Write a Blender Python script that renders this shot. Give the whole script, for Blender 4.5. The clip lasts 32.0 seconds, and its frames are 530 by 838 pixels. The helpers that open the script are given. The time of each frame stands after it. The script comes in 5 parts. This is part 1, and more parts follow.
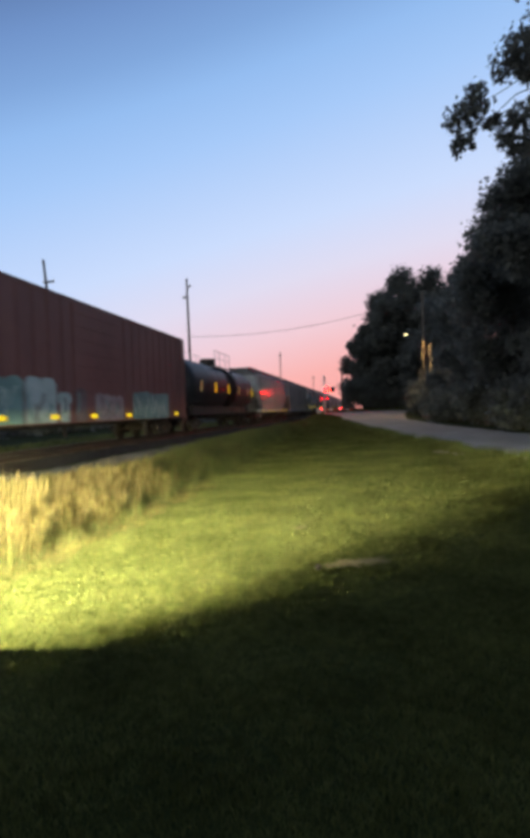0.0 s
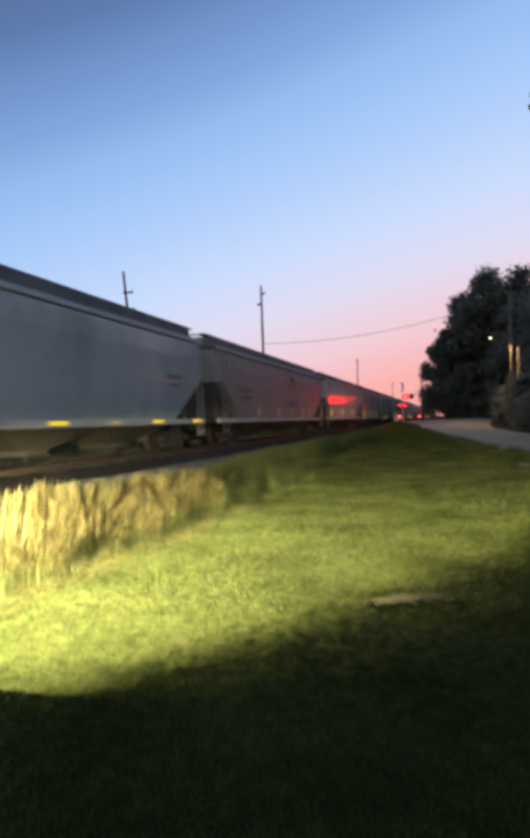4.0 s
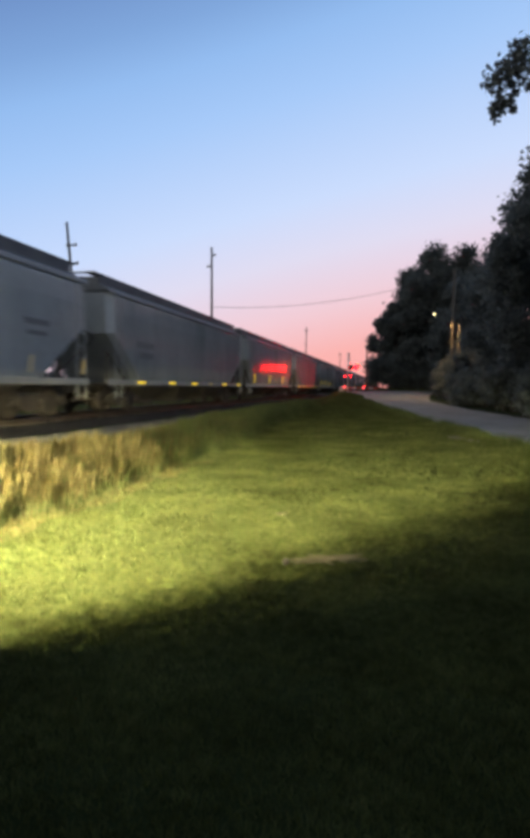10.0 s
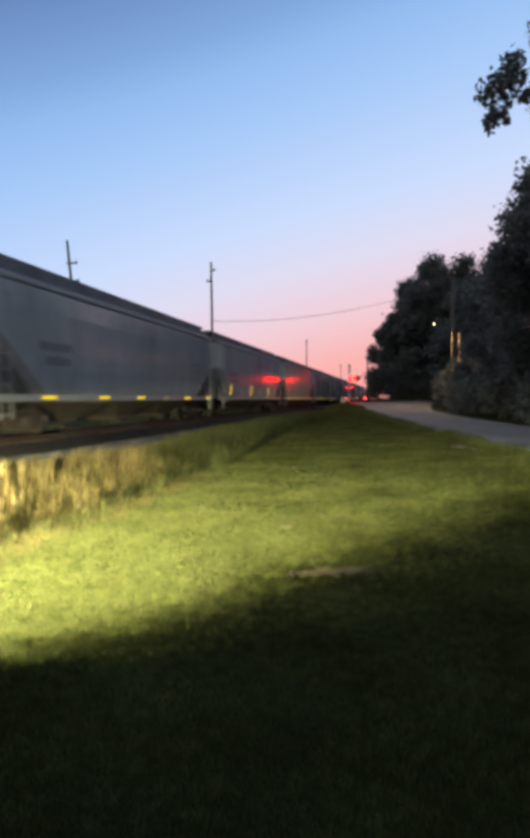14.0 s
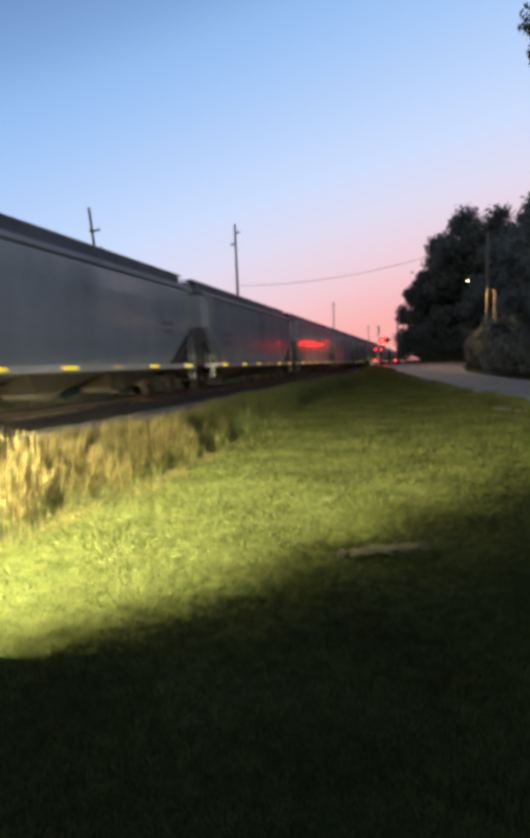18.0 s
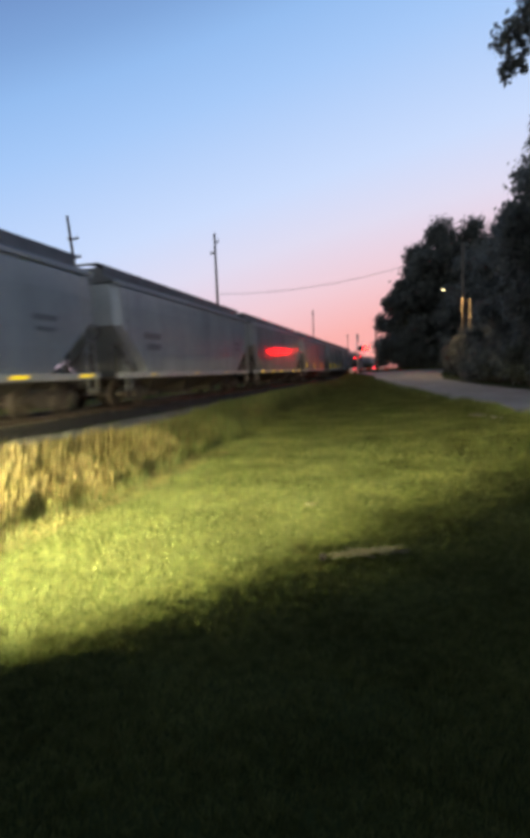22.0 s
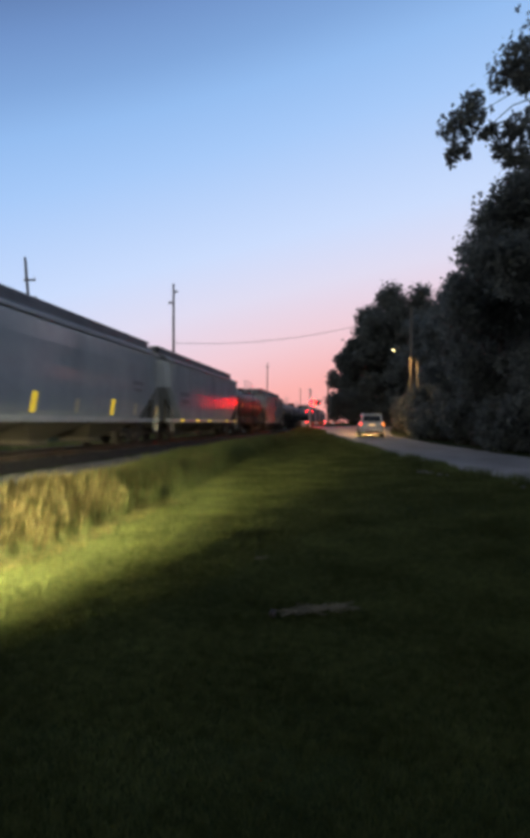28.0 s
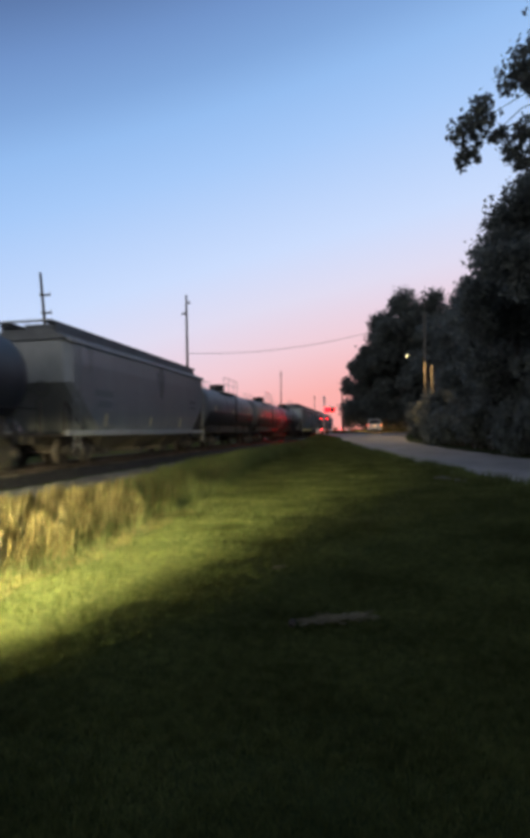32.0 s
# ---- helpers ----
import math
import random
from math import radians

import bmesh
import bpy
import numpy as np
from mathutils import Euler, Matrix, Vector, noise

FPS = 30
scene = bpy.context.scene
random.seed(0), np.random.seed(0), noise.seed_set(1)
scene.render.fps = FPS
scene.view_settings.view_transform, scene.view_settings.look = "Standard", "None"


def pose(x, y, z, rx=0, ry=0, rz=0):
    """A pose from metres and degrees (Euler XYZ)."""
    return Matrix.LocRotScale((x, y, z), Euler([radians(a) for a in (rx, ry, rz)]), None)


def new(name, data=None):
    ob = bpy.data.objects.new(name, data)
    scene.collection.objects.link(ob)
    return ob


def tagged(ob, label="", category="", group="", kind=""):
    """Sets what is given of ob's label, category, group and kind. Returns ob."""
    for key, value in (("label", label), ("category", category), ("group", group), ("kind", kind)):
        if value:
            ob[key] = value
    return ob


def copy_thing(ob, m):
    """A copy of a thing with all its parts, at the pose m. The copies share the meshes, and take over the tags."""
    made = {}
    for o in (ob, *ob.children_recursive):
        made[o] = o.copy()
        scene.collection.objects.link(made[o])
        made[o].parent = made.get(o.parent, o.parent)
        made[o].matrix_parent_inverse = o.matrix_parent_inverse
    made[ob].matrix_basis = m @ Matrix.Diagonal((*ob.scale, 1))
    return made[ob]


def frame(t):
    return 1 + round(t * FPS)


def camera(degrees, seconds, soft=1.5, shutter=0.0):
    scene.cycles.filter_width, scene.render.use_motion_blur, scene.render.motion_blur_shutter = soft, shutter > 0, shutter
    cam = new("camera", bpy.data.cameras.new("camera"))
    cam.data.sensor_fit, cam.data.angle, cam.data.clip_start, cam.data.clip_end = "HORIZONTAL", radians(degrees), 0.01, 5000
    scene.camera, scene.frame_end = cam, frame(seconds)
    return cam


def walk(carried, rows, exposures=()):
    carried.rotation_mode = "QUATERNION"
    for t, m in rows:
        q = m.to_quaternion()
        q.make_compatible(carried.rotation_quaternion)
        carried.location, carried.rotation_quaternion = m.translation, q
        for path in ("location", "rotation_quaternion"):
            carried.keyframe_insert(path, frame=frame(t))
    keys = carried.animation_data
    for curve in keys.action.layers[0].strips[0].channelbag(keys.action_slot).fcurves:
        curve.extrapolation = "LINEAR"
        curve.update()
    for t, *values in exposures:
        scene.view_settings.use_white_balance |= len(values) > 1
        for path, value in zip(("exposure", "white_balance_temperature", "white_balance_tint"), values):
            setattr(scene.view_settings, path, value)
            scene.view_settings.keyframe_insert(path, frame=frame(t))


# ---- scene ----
EYE = 1.65
LENS = 52.5
cam = camera(LENS, 32.0, soft=5.8, shutter=0.8)


def aim(yaw, pitch, roll, x, y):
    """Camera pose: yaw from the track's direction to the left, pitch up, lean to the left."""
    return pose(x, y, EYE, 0, 0, yaw) @ pose(0, 0, 0, 90 + pitch) @ pose(0, 0, 0, 0, 0, roll)


# seconds, yaw, pitch, lean, x, y
PATH = [
    (0.0, 10.72, -0.79, -1.85, -0.379, -0.700),
    (0.5, 12.48, -2.35, -1.83, -0.357, -0.500),
    (1.0, 13.60, -3.04, -2.00, -0.321, -0.280),
    (1.5, 13.95, -2.10, -3.00, -0.270, -0.130),
    (2.0, 15.65, -0.18, -2.25, -0.230, -0.010),
    (2.1, 15.92, 0.03, -1.90, -0.232, 0.010),
    (2.5, 15.86, 0.61, -1.79, -0.260, 0.102),
    (3.0, 15.82, 1.22, -1.71, -0.288, 0.090),
    (3.5, 18.07, 0.48, -1.51, -0.252, 0.067),
    (5.5, 19.61, 0.00, -1.56, -0.023, -0.021),
    (6.0, 17.49, -0.52, -1.63, -0.014, -0.021),
    (6.5, 17.42, -1.27, -1.92, 0.004, -0.022),
    (7.0, 16.30, -1.38, -1.79, 0.025, -0.024),
    (7.5, 14.88, -2.06, -1.35, 0.040, -0.019),
    (8.0, 14.74, -2.25, -0.86, 0.048, -0.010),
    (8.5, 14.75, -3.18, -0.59, 0.044, -0.002),
    (9.0, 15.49, -3.44, -0.33, 0.032, 0.001),
    (9.5, 14.24, -3.41, 0.21, 0.019, 0.002),
    (10.0, 13.40, -3.47, 0.82, 0.009, -0.003),
    (10.5, 12.95, -3.07, 1.18, 0.000, -0.011),
    (11.0, 12.79, -2.96, 1.41, 0.000, -0.019),
    (11.5, 12.39, -2.63, 1.34, 0.007, -0.024),
    (12.0, 12.82, -2.61, 0.90, 0.010, -0.020),
    (12.5, 12.26, -2.30, 0.50, 0.007, -0.012),
    (13.0, 12.44, -2.90, -0.00, 0.003, -0.003),
    (13.5, 12.96, -2.89, -0.17, 0.001, -0.002),
    (14.0, 13.61, -2.11, -0.29, -0.003, -0.007),
    (14.5, 14.10, -1.52, -0.35, -0.012, -0.008),
    (15.0, 15.16, -1.59, -0.22, -0.019, -0.006),
    (15.5, 16.34, -1.09, -0.32, -0.021, -0.008),
    (17.5, 15.62, -4.43, -1.59, -0.217, 0.321),
    (18.0, 16.59, -5.74, -1.80, -0.238, 0.357),
    (18.5, 14.68, -7.41, -2.02, -0.221, 0.387),
    (19.0, 16.22, -9.51, -2.55, -0.198, 0.386),
    (19.3, 18.65, -10.65, -3.45, -0.218, 0.380),
    (19.5, 17.18, -11.49, -3.15, -0.244, 0.379),
    (20.0, 16.04, -10.82, -3.16, -0.315, 0.380),
    (20.5, 16.38, -10.65, -3.18, -0.335, 0.368),
    (21.0, 16.77, -9.51, -2.92, -0.295, 0.332),
    (21.5, 15.98, -7.48, -2.22, -0.243, 0.290),
    (22.0, 14.47, -4.96, -1.99, -0.225, 0.267),
    (22.5, 12.56, -2.15, -1.96, -0.222, 0.249),
    (23.0, 12.04, -2.00, -1.96, -0.215, 0.236),
    (23.5, 11.60, -1.72, -2.15, -0.215, 0.237),
    (24.0, 11.25, -0.98, -2.23, -0.229, 0.240),
    (24.5, 10.36, -1.08, -2.29, -0.250, 0.239),
    (25.0, 10.46, -0.90, -2.17, -0.261, 0.234),
    (25.5, 9.96, -0.76, -2.17, -0.265, 0.227),
    (27.5, 9.32, 0.44, -0.20, -0.259, 0.287),
    (28.0, 9.27, 0.36, 0.36, -0.256, 0.285),
    (28.5, 9.21, 0.63, 0.66, -0.252, 0.277),
    (29.0, 9.14, 0.57, 0.87, -0.251, 0.273),
    (29.5, 8.92, 0.76, 0.95, -0.255, 0.276),
    (30.0, 8.52, 0.79, 0.91, -0.260, 0.283),
    (30.5, 8.99, 1.20, 0.59, -0.266, 0.286),
    (31.0, 9.65, 1.07, 0.16, -0.272, 0.286),
    (31.5, 10.25, 1.41, -0.26, -0.271, 0.288),
    (32.0, 10.80, 1.27, -0.73, -0.265, 0.290),
]
walk(cam, [(r[0], aim(*r[1:])) for r in PATH])

# ---------------------------------------------------------------- world and light
SUNSET = -27.0     # degrees right of the track: where the sun went down


def dusk_sky():
    w = bpy.data.worlds.new("dusk")
    scene.world = w
    w.use_nodes = True
    n, l = w.node_tree.nodes, w.node_tree.links
    n.clear()
    tc = n.new("ShaderNodeTexCoord")
    sep = n.new("ShaderNodeSeparateXYZ")
    l.new(tc.outputs["Generated"], sep.inputs[0])
    dot = n.new("ShaderNodeVectorMath")
    dot.operation = "DOT_PRODUCT"
    dot.inputs[1].default_value = (math.sin(radians(-SUNSET)), math.cos(radians(SUNSET)), 0)
    l.new(tc.outputs["Generated"], dot.inputs[0])
    # the afterglow stands highest over the sunset and sinks away from it
    away = n.new("ShaderNodeMath")
    away.operation = "MULTIPLY_ADD"
    away.inputs[1].default_value, away.inputs[2].default_value = -0.43, 0.383
    l.new(dot.outputs["Value"], away.inputs[0])
    up = n.new("ShaderNodeMath")
    l.new(sep.outputs["Z"], up.inputs[0])
    l.new(away.outputs[0], up.inputs[1])
    west = n.new("ShaderNodeValToRGB")
    fill_ramp(west, [(0.0, (0.97, 0.38, 0.34)), (0.088, (0.955, 0.455, 0.435)), (0.17, (0.88, 0.60, 0.66)), (0.275, (0.74, 0.71, 0.87)), (0.374, (0.59, 0.71, 0.97)), (0.543, (0.38, 0.58, 0.93)),
                     (0.627, (0.295, 0.50, 0.86)), (0.69, (0.218, 0.385, 0.71)), (0.757, (0.165, 0.295, 0.59)), (0.82, (0.112, 0.20, 0.42)), (1.0, (0.06, 0.095, 0.17))])
    l.new(up.outputs[0], west.inputs[0])
    # the paler dusk on the other side
    east = n.new("ShaderNodeValToRGB")
    fill_ramp(east, [(0.0, (1.0, 0.97, 0.94)), (0.24, (1.0, 1.0, 1.0)), (0.5, (0.33, 0.36, 0.41)), (1.0, (0.06, 0.095, 0.17))])
    l.new(sep.outputs["Z"], east.inputs[0])
    side = n.new("ShaderNodeMapRange")
    side.interpolation_type = "SMOOTHSTEP"
    side.inputs[1].default_value, side.inputs[2].default_value = -0.45, 0.22
    l.new(dot.outputs["Value"], side.inputs[0])
    mix = n.new("ShaderNodeMix")
    mix.data_type = "RGBA"
    l.new(side.outputs[0], mix.inputs[0])
    l.new(east.outputs[0], mix.inputs[6])
    l.new(west.outputs[0], mix.inputs[7])
    bg = n.new("ShaderNodeBackground")
    bg.inputs[1].default_value = 1.02
    l.new(mix.outputs[2], bg.inputs[0])
    out = n.new("ShaderNodeOutputWorld")
    l.new(bg.outputs[0], out.inputs[0])


def fill_ramp(node, stops):
    e = node.color_ramp.elements
    while len(e) > 1:
        e.remove(e[-1])
    e[0].position, e[0].color = stops[0][0], (*stops[0][1], 1)
    for p, c in stops[1:]:
        k = e.new(p)
        k.color = (*c, 1)


dusk_sky()

CROSSING_Y = 66.0
SIGNAL = (-5.45, CROSSING_Y)


def small_lamp(name, place, colour, watts, radius=0.1):
    """A hooded lamp that shines down in a wide cone."""
    d = bpy.data.lights.new(name, "SPOT")
    d.spot_size, d.spot_blend = radians(152), 0.12
    d.color, d.energy, d.shadow_soft_size = colour, watts, radius
    ob = new(name, d)
    ob.location = place
    return ob


small_lamp("street_lamp_glow", (3.3, 49.98, 8.1), (1.0, 0.66, 0.28), 1400, 0.05)

# ---------------------------------------------------------------- materials


def material(name, colours, rough=0.7, metal=0.0, scale=4.0, fine=40.0, bump=0.15, spread=0.0, stretch=(1, 1, 1), coat=0.0, gloss=0.5):
    """Two-scale variation between the colours, fine relief, and a shift from object to object (spread)."""
    m = bpy.data.materials.new(name)
    m.use_nodes = True
    n, l = m.node_tree.nodes, m.node_tree.links
    b = n["Principled BSDF"]
    tc = n.new("ShaderNodeTexCoord")
    mp = n.new("ShaderNodeMapping")
    mp.inputs["Scale"].default_value = stretch
    l.new(tc.outputs["Object"], mp.inputs[0])
    big, small = n.new("ShaderNodeTexNoise"), n.new("ShaderNodeTexNoise")
    for t, s in ((big, scale), (small, fine)):
        t.inputs["Scale"].default_value, t.inputs["Detail"].default_value = s, 5
        l.new(mp.outputs[0], t.inputs["Vector"])
    add = n.new("ShaderNodeMath")
    add.operation = "MULTIPLY_ADD"
    l.new(small.outputs["Fac"], add.inputs[0])
    add.inputs[1].default_value = 0.45
    l.new(big.outputs["Fac"], add.inputs[2])
    ramp = n.new("ShaderNodeValToRGB")
    k = len(colours)
    fill_ramp(ramp, [(0.48 + 0.5 * i / max(k - 1, 1), c) for i, c in enumerate(colours)])
    l.new(add.outputs[0], ramp.inputs[0])
    col = ramp.outputs[0]
    if spread:
        info = n.new("ShaderNodeObjectInfo")
        mr = n.new("ShaderNodeMapRange")
        mr.inputs[3].default_value, mr.inputs[4].default_value = 1 - spread, 1 + spread
        l.new(info.outputs["Random"], mr.inputs[0])
        hsv = n.new("ShaderNodeHueSaturation")
        l.new(mr.outputs[0], hsv.inputs["Value"])
        l.new(col, hsv.inputs["Color"])
        col = hsv.outputs[0]
    l.new(col, b.inputs["Base Color"])
    rr = n.new("ShaderNodeMapRange")
    rr.inputs[3].default_value, rr.inputs[4].default_value = max(rough - 0.12, 0.02), min(rough + 0.12, 1)
    l.new(big.outputs["Fac"], rr.inputs[0])
    l.new(rr.outputs[0], b.inputs["Roughness"])
    b.inputs["Metallic"].default_value = metal
    b.inputs["Coat Weight"].default_value = coat
    b.inputs["Specular IOR Level"].default_value = gloss
    if bump:
        bp = n.new("ShaderNodeBump")
        bp.inputs["Strength"].default_value, bp.inputs["Distance"].default_value = bump, 0.02
        l.new(small.outputs["Fac"], bp.inputs["Height"])
        l.new(bp.outputs[0], b.inputs["Normal"])
    return m


def glowing(name, colour, strength, base=None):
    m = bpy.data.materials.new(name)
    m.use_nodes = True
    b = m.node_tree.nodes["Principled BSDF"]
    b.inputs["Base Color"].default_value = (*(base or colour), 1)
    b.inputs["Emission Color"].default_value = (*colour, 1)
    b.inputs["Emission Strength"].default_value = strength
    b.inputs["Roughness"].default_value = 0.4
    return m


def leaf_material(name, a, b_, c, rough=0.6, through_light=0.15, gloss=0.15):
    """Blades and leaves: colour from piece to piece, a little light passes through."""
    m = bpy.data.materials.new(name)
    m.use_nodes = True
    n, l = m.node_tree.nodes, m.node_tree.links
    b = n["Principled BSDF"]
    geo = n.new("ShaderNodeNewGeometry")
    ramp = n.new("ShaderNodeValToRGB")
    fill_ramp(ramp, [(0.0, a), (0.5, b_), (1.0, c)])
    l.new(geo.outputs["Random Per Island"], ramp.inputs[0])
    tc = n.new("ShaderNodeTexCoord")
    nz = n.new("ShaderNodeTexNoise")
    nz.inputs["Scale"].default_value = 0.9
    nz.inputs["Detail"].default_value = 4
    l.new(tc.outputs["Object"], nz.inputs["Vector"])
    mr = n.new("ShaderNodeMapRange")
    mr.inputs[1].default_value, mr.inputs[2].default_value = 0.3, 0.7
    mr.inputs[3].default_value, mr.inputs[4].default_value = 0.65, 1.35
    l.new(nz.outputs["Fac"], mr.inputs[0])
    hsv = n.new("ShaderNodeHueSaturation")
    l.new(ramp.outputs[0], hsv.inputs["Color"])
    # small tufts darker and lighter than their neighbours
    nz2 = n.new("ShaderNodeTexNoise")
    nz2.inputs["Scale"].default_value = 11.0
    nz2.inputs["Detail"].default_value = 3
    l.new(tc.outputs["Object"], nz2.inputs["Vector"])
    mr2 = n.new("ShaderNodeMapRange")
    mr2.inputs[1].default_value, mr2.inputs[2].default_value = 0.32, 0.68
    mr2.inputs[3].default_value, mr2.inputs[4].default_value = 0.74, 1.26
    l.new(nz2.outputs["Fac"], mr2.inputs[0])
    mul = n.new("ShaderNodeMath")
    mul.operation = "MULTIPLY"
    l.new(mr.outputs[0], mul.inputs[0])
    l.new(mr2.outputs[0], mul.inputs[1])
    l.new(mul.outputs[0], hsv.inputs["Value"])
    l.new(hsv.outputs[0], b.inputs["Base Color"])
    b.inputs["Roughness"].default_value = rough
    b.inputs["Specular IOR Level"].default_value = gloss
    tr = n.new("ShaderNodeBsdfTranslucent")
    l.new(hsv.outputs[0], tr.inputs[0])
    mx = n.new("ShaderNodeMixShader")
    mx.inputs[0].default_value = through_light
    l.new(b.outputs[0], mx.inputs[1])
    l.new(tr.outputs[0], mx.inputs[2])
    l.new(mx.outputs[0], n["Material Output"].inputs[0])
    return m


SOIL = material("soil_and_turf", [(0.018, 0.025, 0.008), (0.030, 0.040, 0.013), (0.046, 0.052, 0.019)], 0.95, scale=0.9, fine=25, bump=0.6, gloss=0.05)
TURF = leaf_material("mown_grass", (0.066, 0.081, 0.027), (0.088, 0.104, 0.034), (0.118, 0.124, 0.05), 0.8, 0.5, 0.02)
STRAW = leaf_material("dry_tall_grass", (0.092, 0.076, 0.032), (0.126, 0.104, 0.045), (0.165, 0.138, 0.064), 0.8, 0.5, 0.05)
REED = leaf_material("green_tall_grass", (0.072, 0.092, 0.032), (0.10, 0.124, 0.045), (0.145, 0.15, 0.063), 0.8, 0.45, 0.05)
LEAF = leaf_material("tree_leaves", (0.105, 0.115, 0.114), (0.13, 0.143, 0.137), (0.155, 0.17, 0.156), 0.6, 0.5, 0.3)
BARK = material("bark", [(0.03, 0.024, 0.018), (0.06, 0.05, 0.04)], 0.9, scale=3, fine=30, bump=0.8, stretch=(3, 3, 0.5))
GRAVEL = material("gravel", [(0.15, 0.14, 0.14), (0.22, 0.21, 0.215), (0.31, 0.295, 0.295)], 0.92, scale=0.8, fine=60, bump=0.5)
DULL_GRAVEL = material("dull_gravel", [(0.07, 0.066, 0.066), (0.115, 0.11, 0.11), (0.17, 0.163, 0.16)], 0.92, scale=0.9, fine=45, bump=0.7, gloss=0.1)
BALLAST = material("ballast", [(0.014, 0.013, 0.013), (0.028, 0.026, 0.026), (0.05, 0.047, 0.045)], 0.95, scale=6, fine=28, bump=1.0, gloss=0.1)
ASPHALT = material("worn_asphalt", [(0.04, 0.04, 0.042), (0.07, 0.068, 0.068)], 0.85, scale=1, fine=60, bump=0.3)
RAIL = material("worn_rail_steel", [(0.045, 0.035, 0.03), (0.10, 0.08, 0.068)], 0.42, 0.5, scale=2, fine=30, bump=0.1)
TIE = material("creosoted_timber", [(0.02, 0.016, 0.013), (0.05, 0.04, 0.032)], 0.9, scale=2, fine=30, bump=0.5, spread=0.3)
HOPPER_GREY = material("weathered_grey_paint", [(0.28, 0.302, 0.304), (0.36, 0.383, 0.385), (0.43, 0.452, 0.452)], 0.15, 0.0, scale=0.7, fine=9, bump=0.04, spread=0.16, stretch=(1, 1, 0.35))
HOPPER_DARK = material("dark_weathered_grey_paint", [(0.15, 0.16, 0.165), (0.2, 0.21, 0.215), (0.25, 0.26, 0.262)], 0.3, 0.0, scale=0.7, fine=9, bump=0.04, spread=0.1, stretch=(1, 1, 0.35))
HOPPER_TAN = material("weathered_taupe_paint", [(0.21, 0.20, 0.18), (0.28, 0.265, 0.24), (0.33, 0.31, 0.285)], 0.5, 0.0, scale=0.7, fine=9, bump=0.04, spread=0.05, stretch=(1, 1, 0.35))
ROOF_GREY = material("grimy_roof_paint", [(0.06, 0.063, 0.067), (0.11, 0.115, 0.12), (0.16, 0.165, 0.17)], 0.6, 0.0, scale=1.2, fine=12, bump=0.08, spread=0.15)
SILL = material("pale_sill_paint", [(0.30, 0.31, 0.32), (0.42, 0.43, 0.44)], 0.5, 0.0, scale=1.2, fine=14, bump=0.05, spread=0.2)
UNDER = material("grimy_underframe", [(0.018, 0.015, 0.013), (0.035, 0.029, 0.025), (0.05, 0.042, 0.035)], 0.85, scale=2, fine=20, bump=0.3)
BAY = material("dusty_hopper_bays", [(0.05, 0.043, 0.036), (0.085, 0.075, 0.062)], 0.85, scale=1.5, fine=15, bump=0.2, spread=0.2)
BOX_BROWN = material("boxcar_brown_paint", [(0.14, 0.056, 0.047), (0.19, 0.08, 0.067), (0.23, 0.103, 0.087)], 0.6, scale=0.8, fine=10, bump=0.06, stretch=(1, 1, 0.3))
SPRAY = material("faded_spray_paint", [(0.20, 0.28, 0.26), (0.40, 0.50, 0.47), (0.52, 0.60, 0.56)], 0.6, scale=1.8, fine=14, bump=0.05)
SPRAY_TEAL = material("teal_spray_paint", [(0.10, 0.19, 0.18), (0.17, 0.30, 0.28), (0.24, 0.38, 0.35)], 0.6, scale=1.6, fine=14, bump=0.05)
SPRAY_ROSE = material("rosy_spray_paint", [(0.20, 0.17, 0.17), (0.31, 0.26, 0.26), (0.40, 0.35, 0.34)], 0.6, scale=2.4, fine=14, bump=0.05)
SPRAY_DARK = material("spray_paint_outline", [(0.10, 0.07, 0.07), (0.20, 0.15, 0.15)], 0.6, scale=2, fine=12, bump=0.05)
SPILL = material("dried_spill", [(0.006, 0.006, 0.006), (0.010, 0.010, 0.010), (0.016, 0.015, 0.014)], 0.85, 0.0, scale=1.5, fine=14, bump=0.06, stretch=(1, 1, 0.3), gloss=0.08)
TANK_BLACK = material("black_tank_paint", [(0.016, 0.017, 0.02), (0.032, 0.034, 0.038), (0.05, 0.052, 0.055)], 0.5, 0.0, scale=0.9, fine=12, bump=0.05, stretch=(1, 1, 0.4), gloss=0.3)
TANK_GREY = material("tank_grey_paint", [(0.13, 0.135, 0.145), (0.20, 0.205, 0.21)], 0.55, 0.0, scale=0.8, fine=12, bump=0.05, spread=0.15, gloss=0.3)
WHEEL = material("wheel_steel", [(0.04, 0.033, 0.028), (0.09, 0.075, 0.065)], 0.55, 0.5, scale=5, fine=30, bump=0.1)
INK = material("faded_lettering", [(0.13, 0.14, 0.145), (0.19, 0.20, 0.205)], 0.6, scale=6, fine=30, bump=0.0)
EMBLEM = material("dark_emblem_paint", [(0.045, 0.05, 0.055), (0.09, 0.095, 0.10)], 0.6, scale=5, fine=30, bump=0.0)
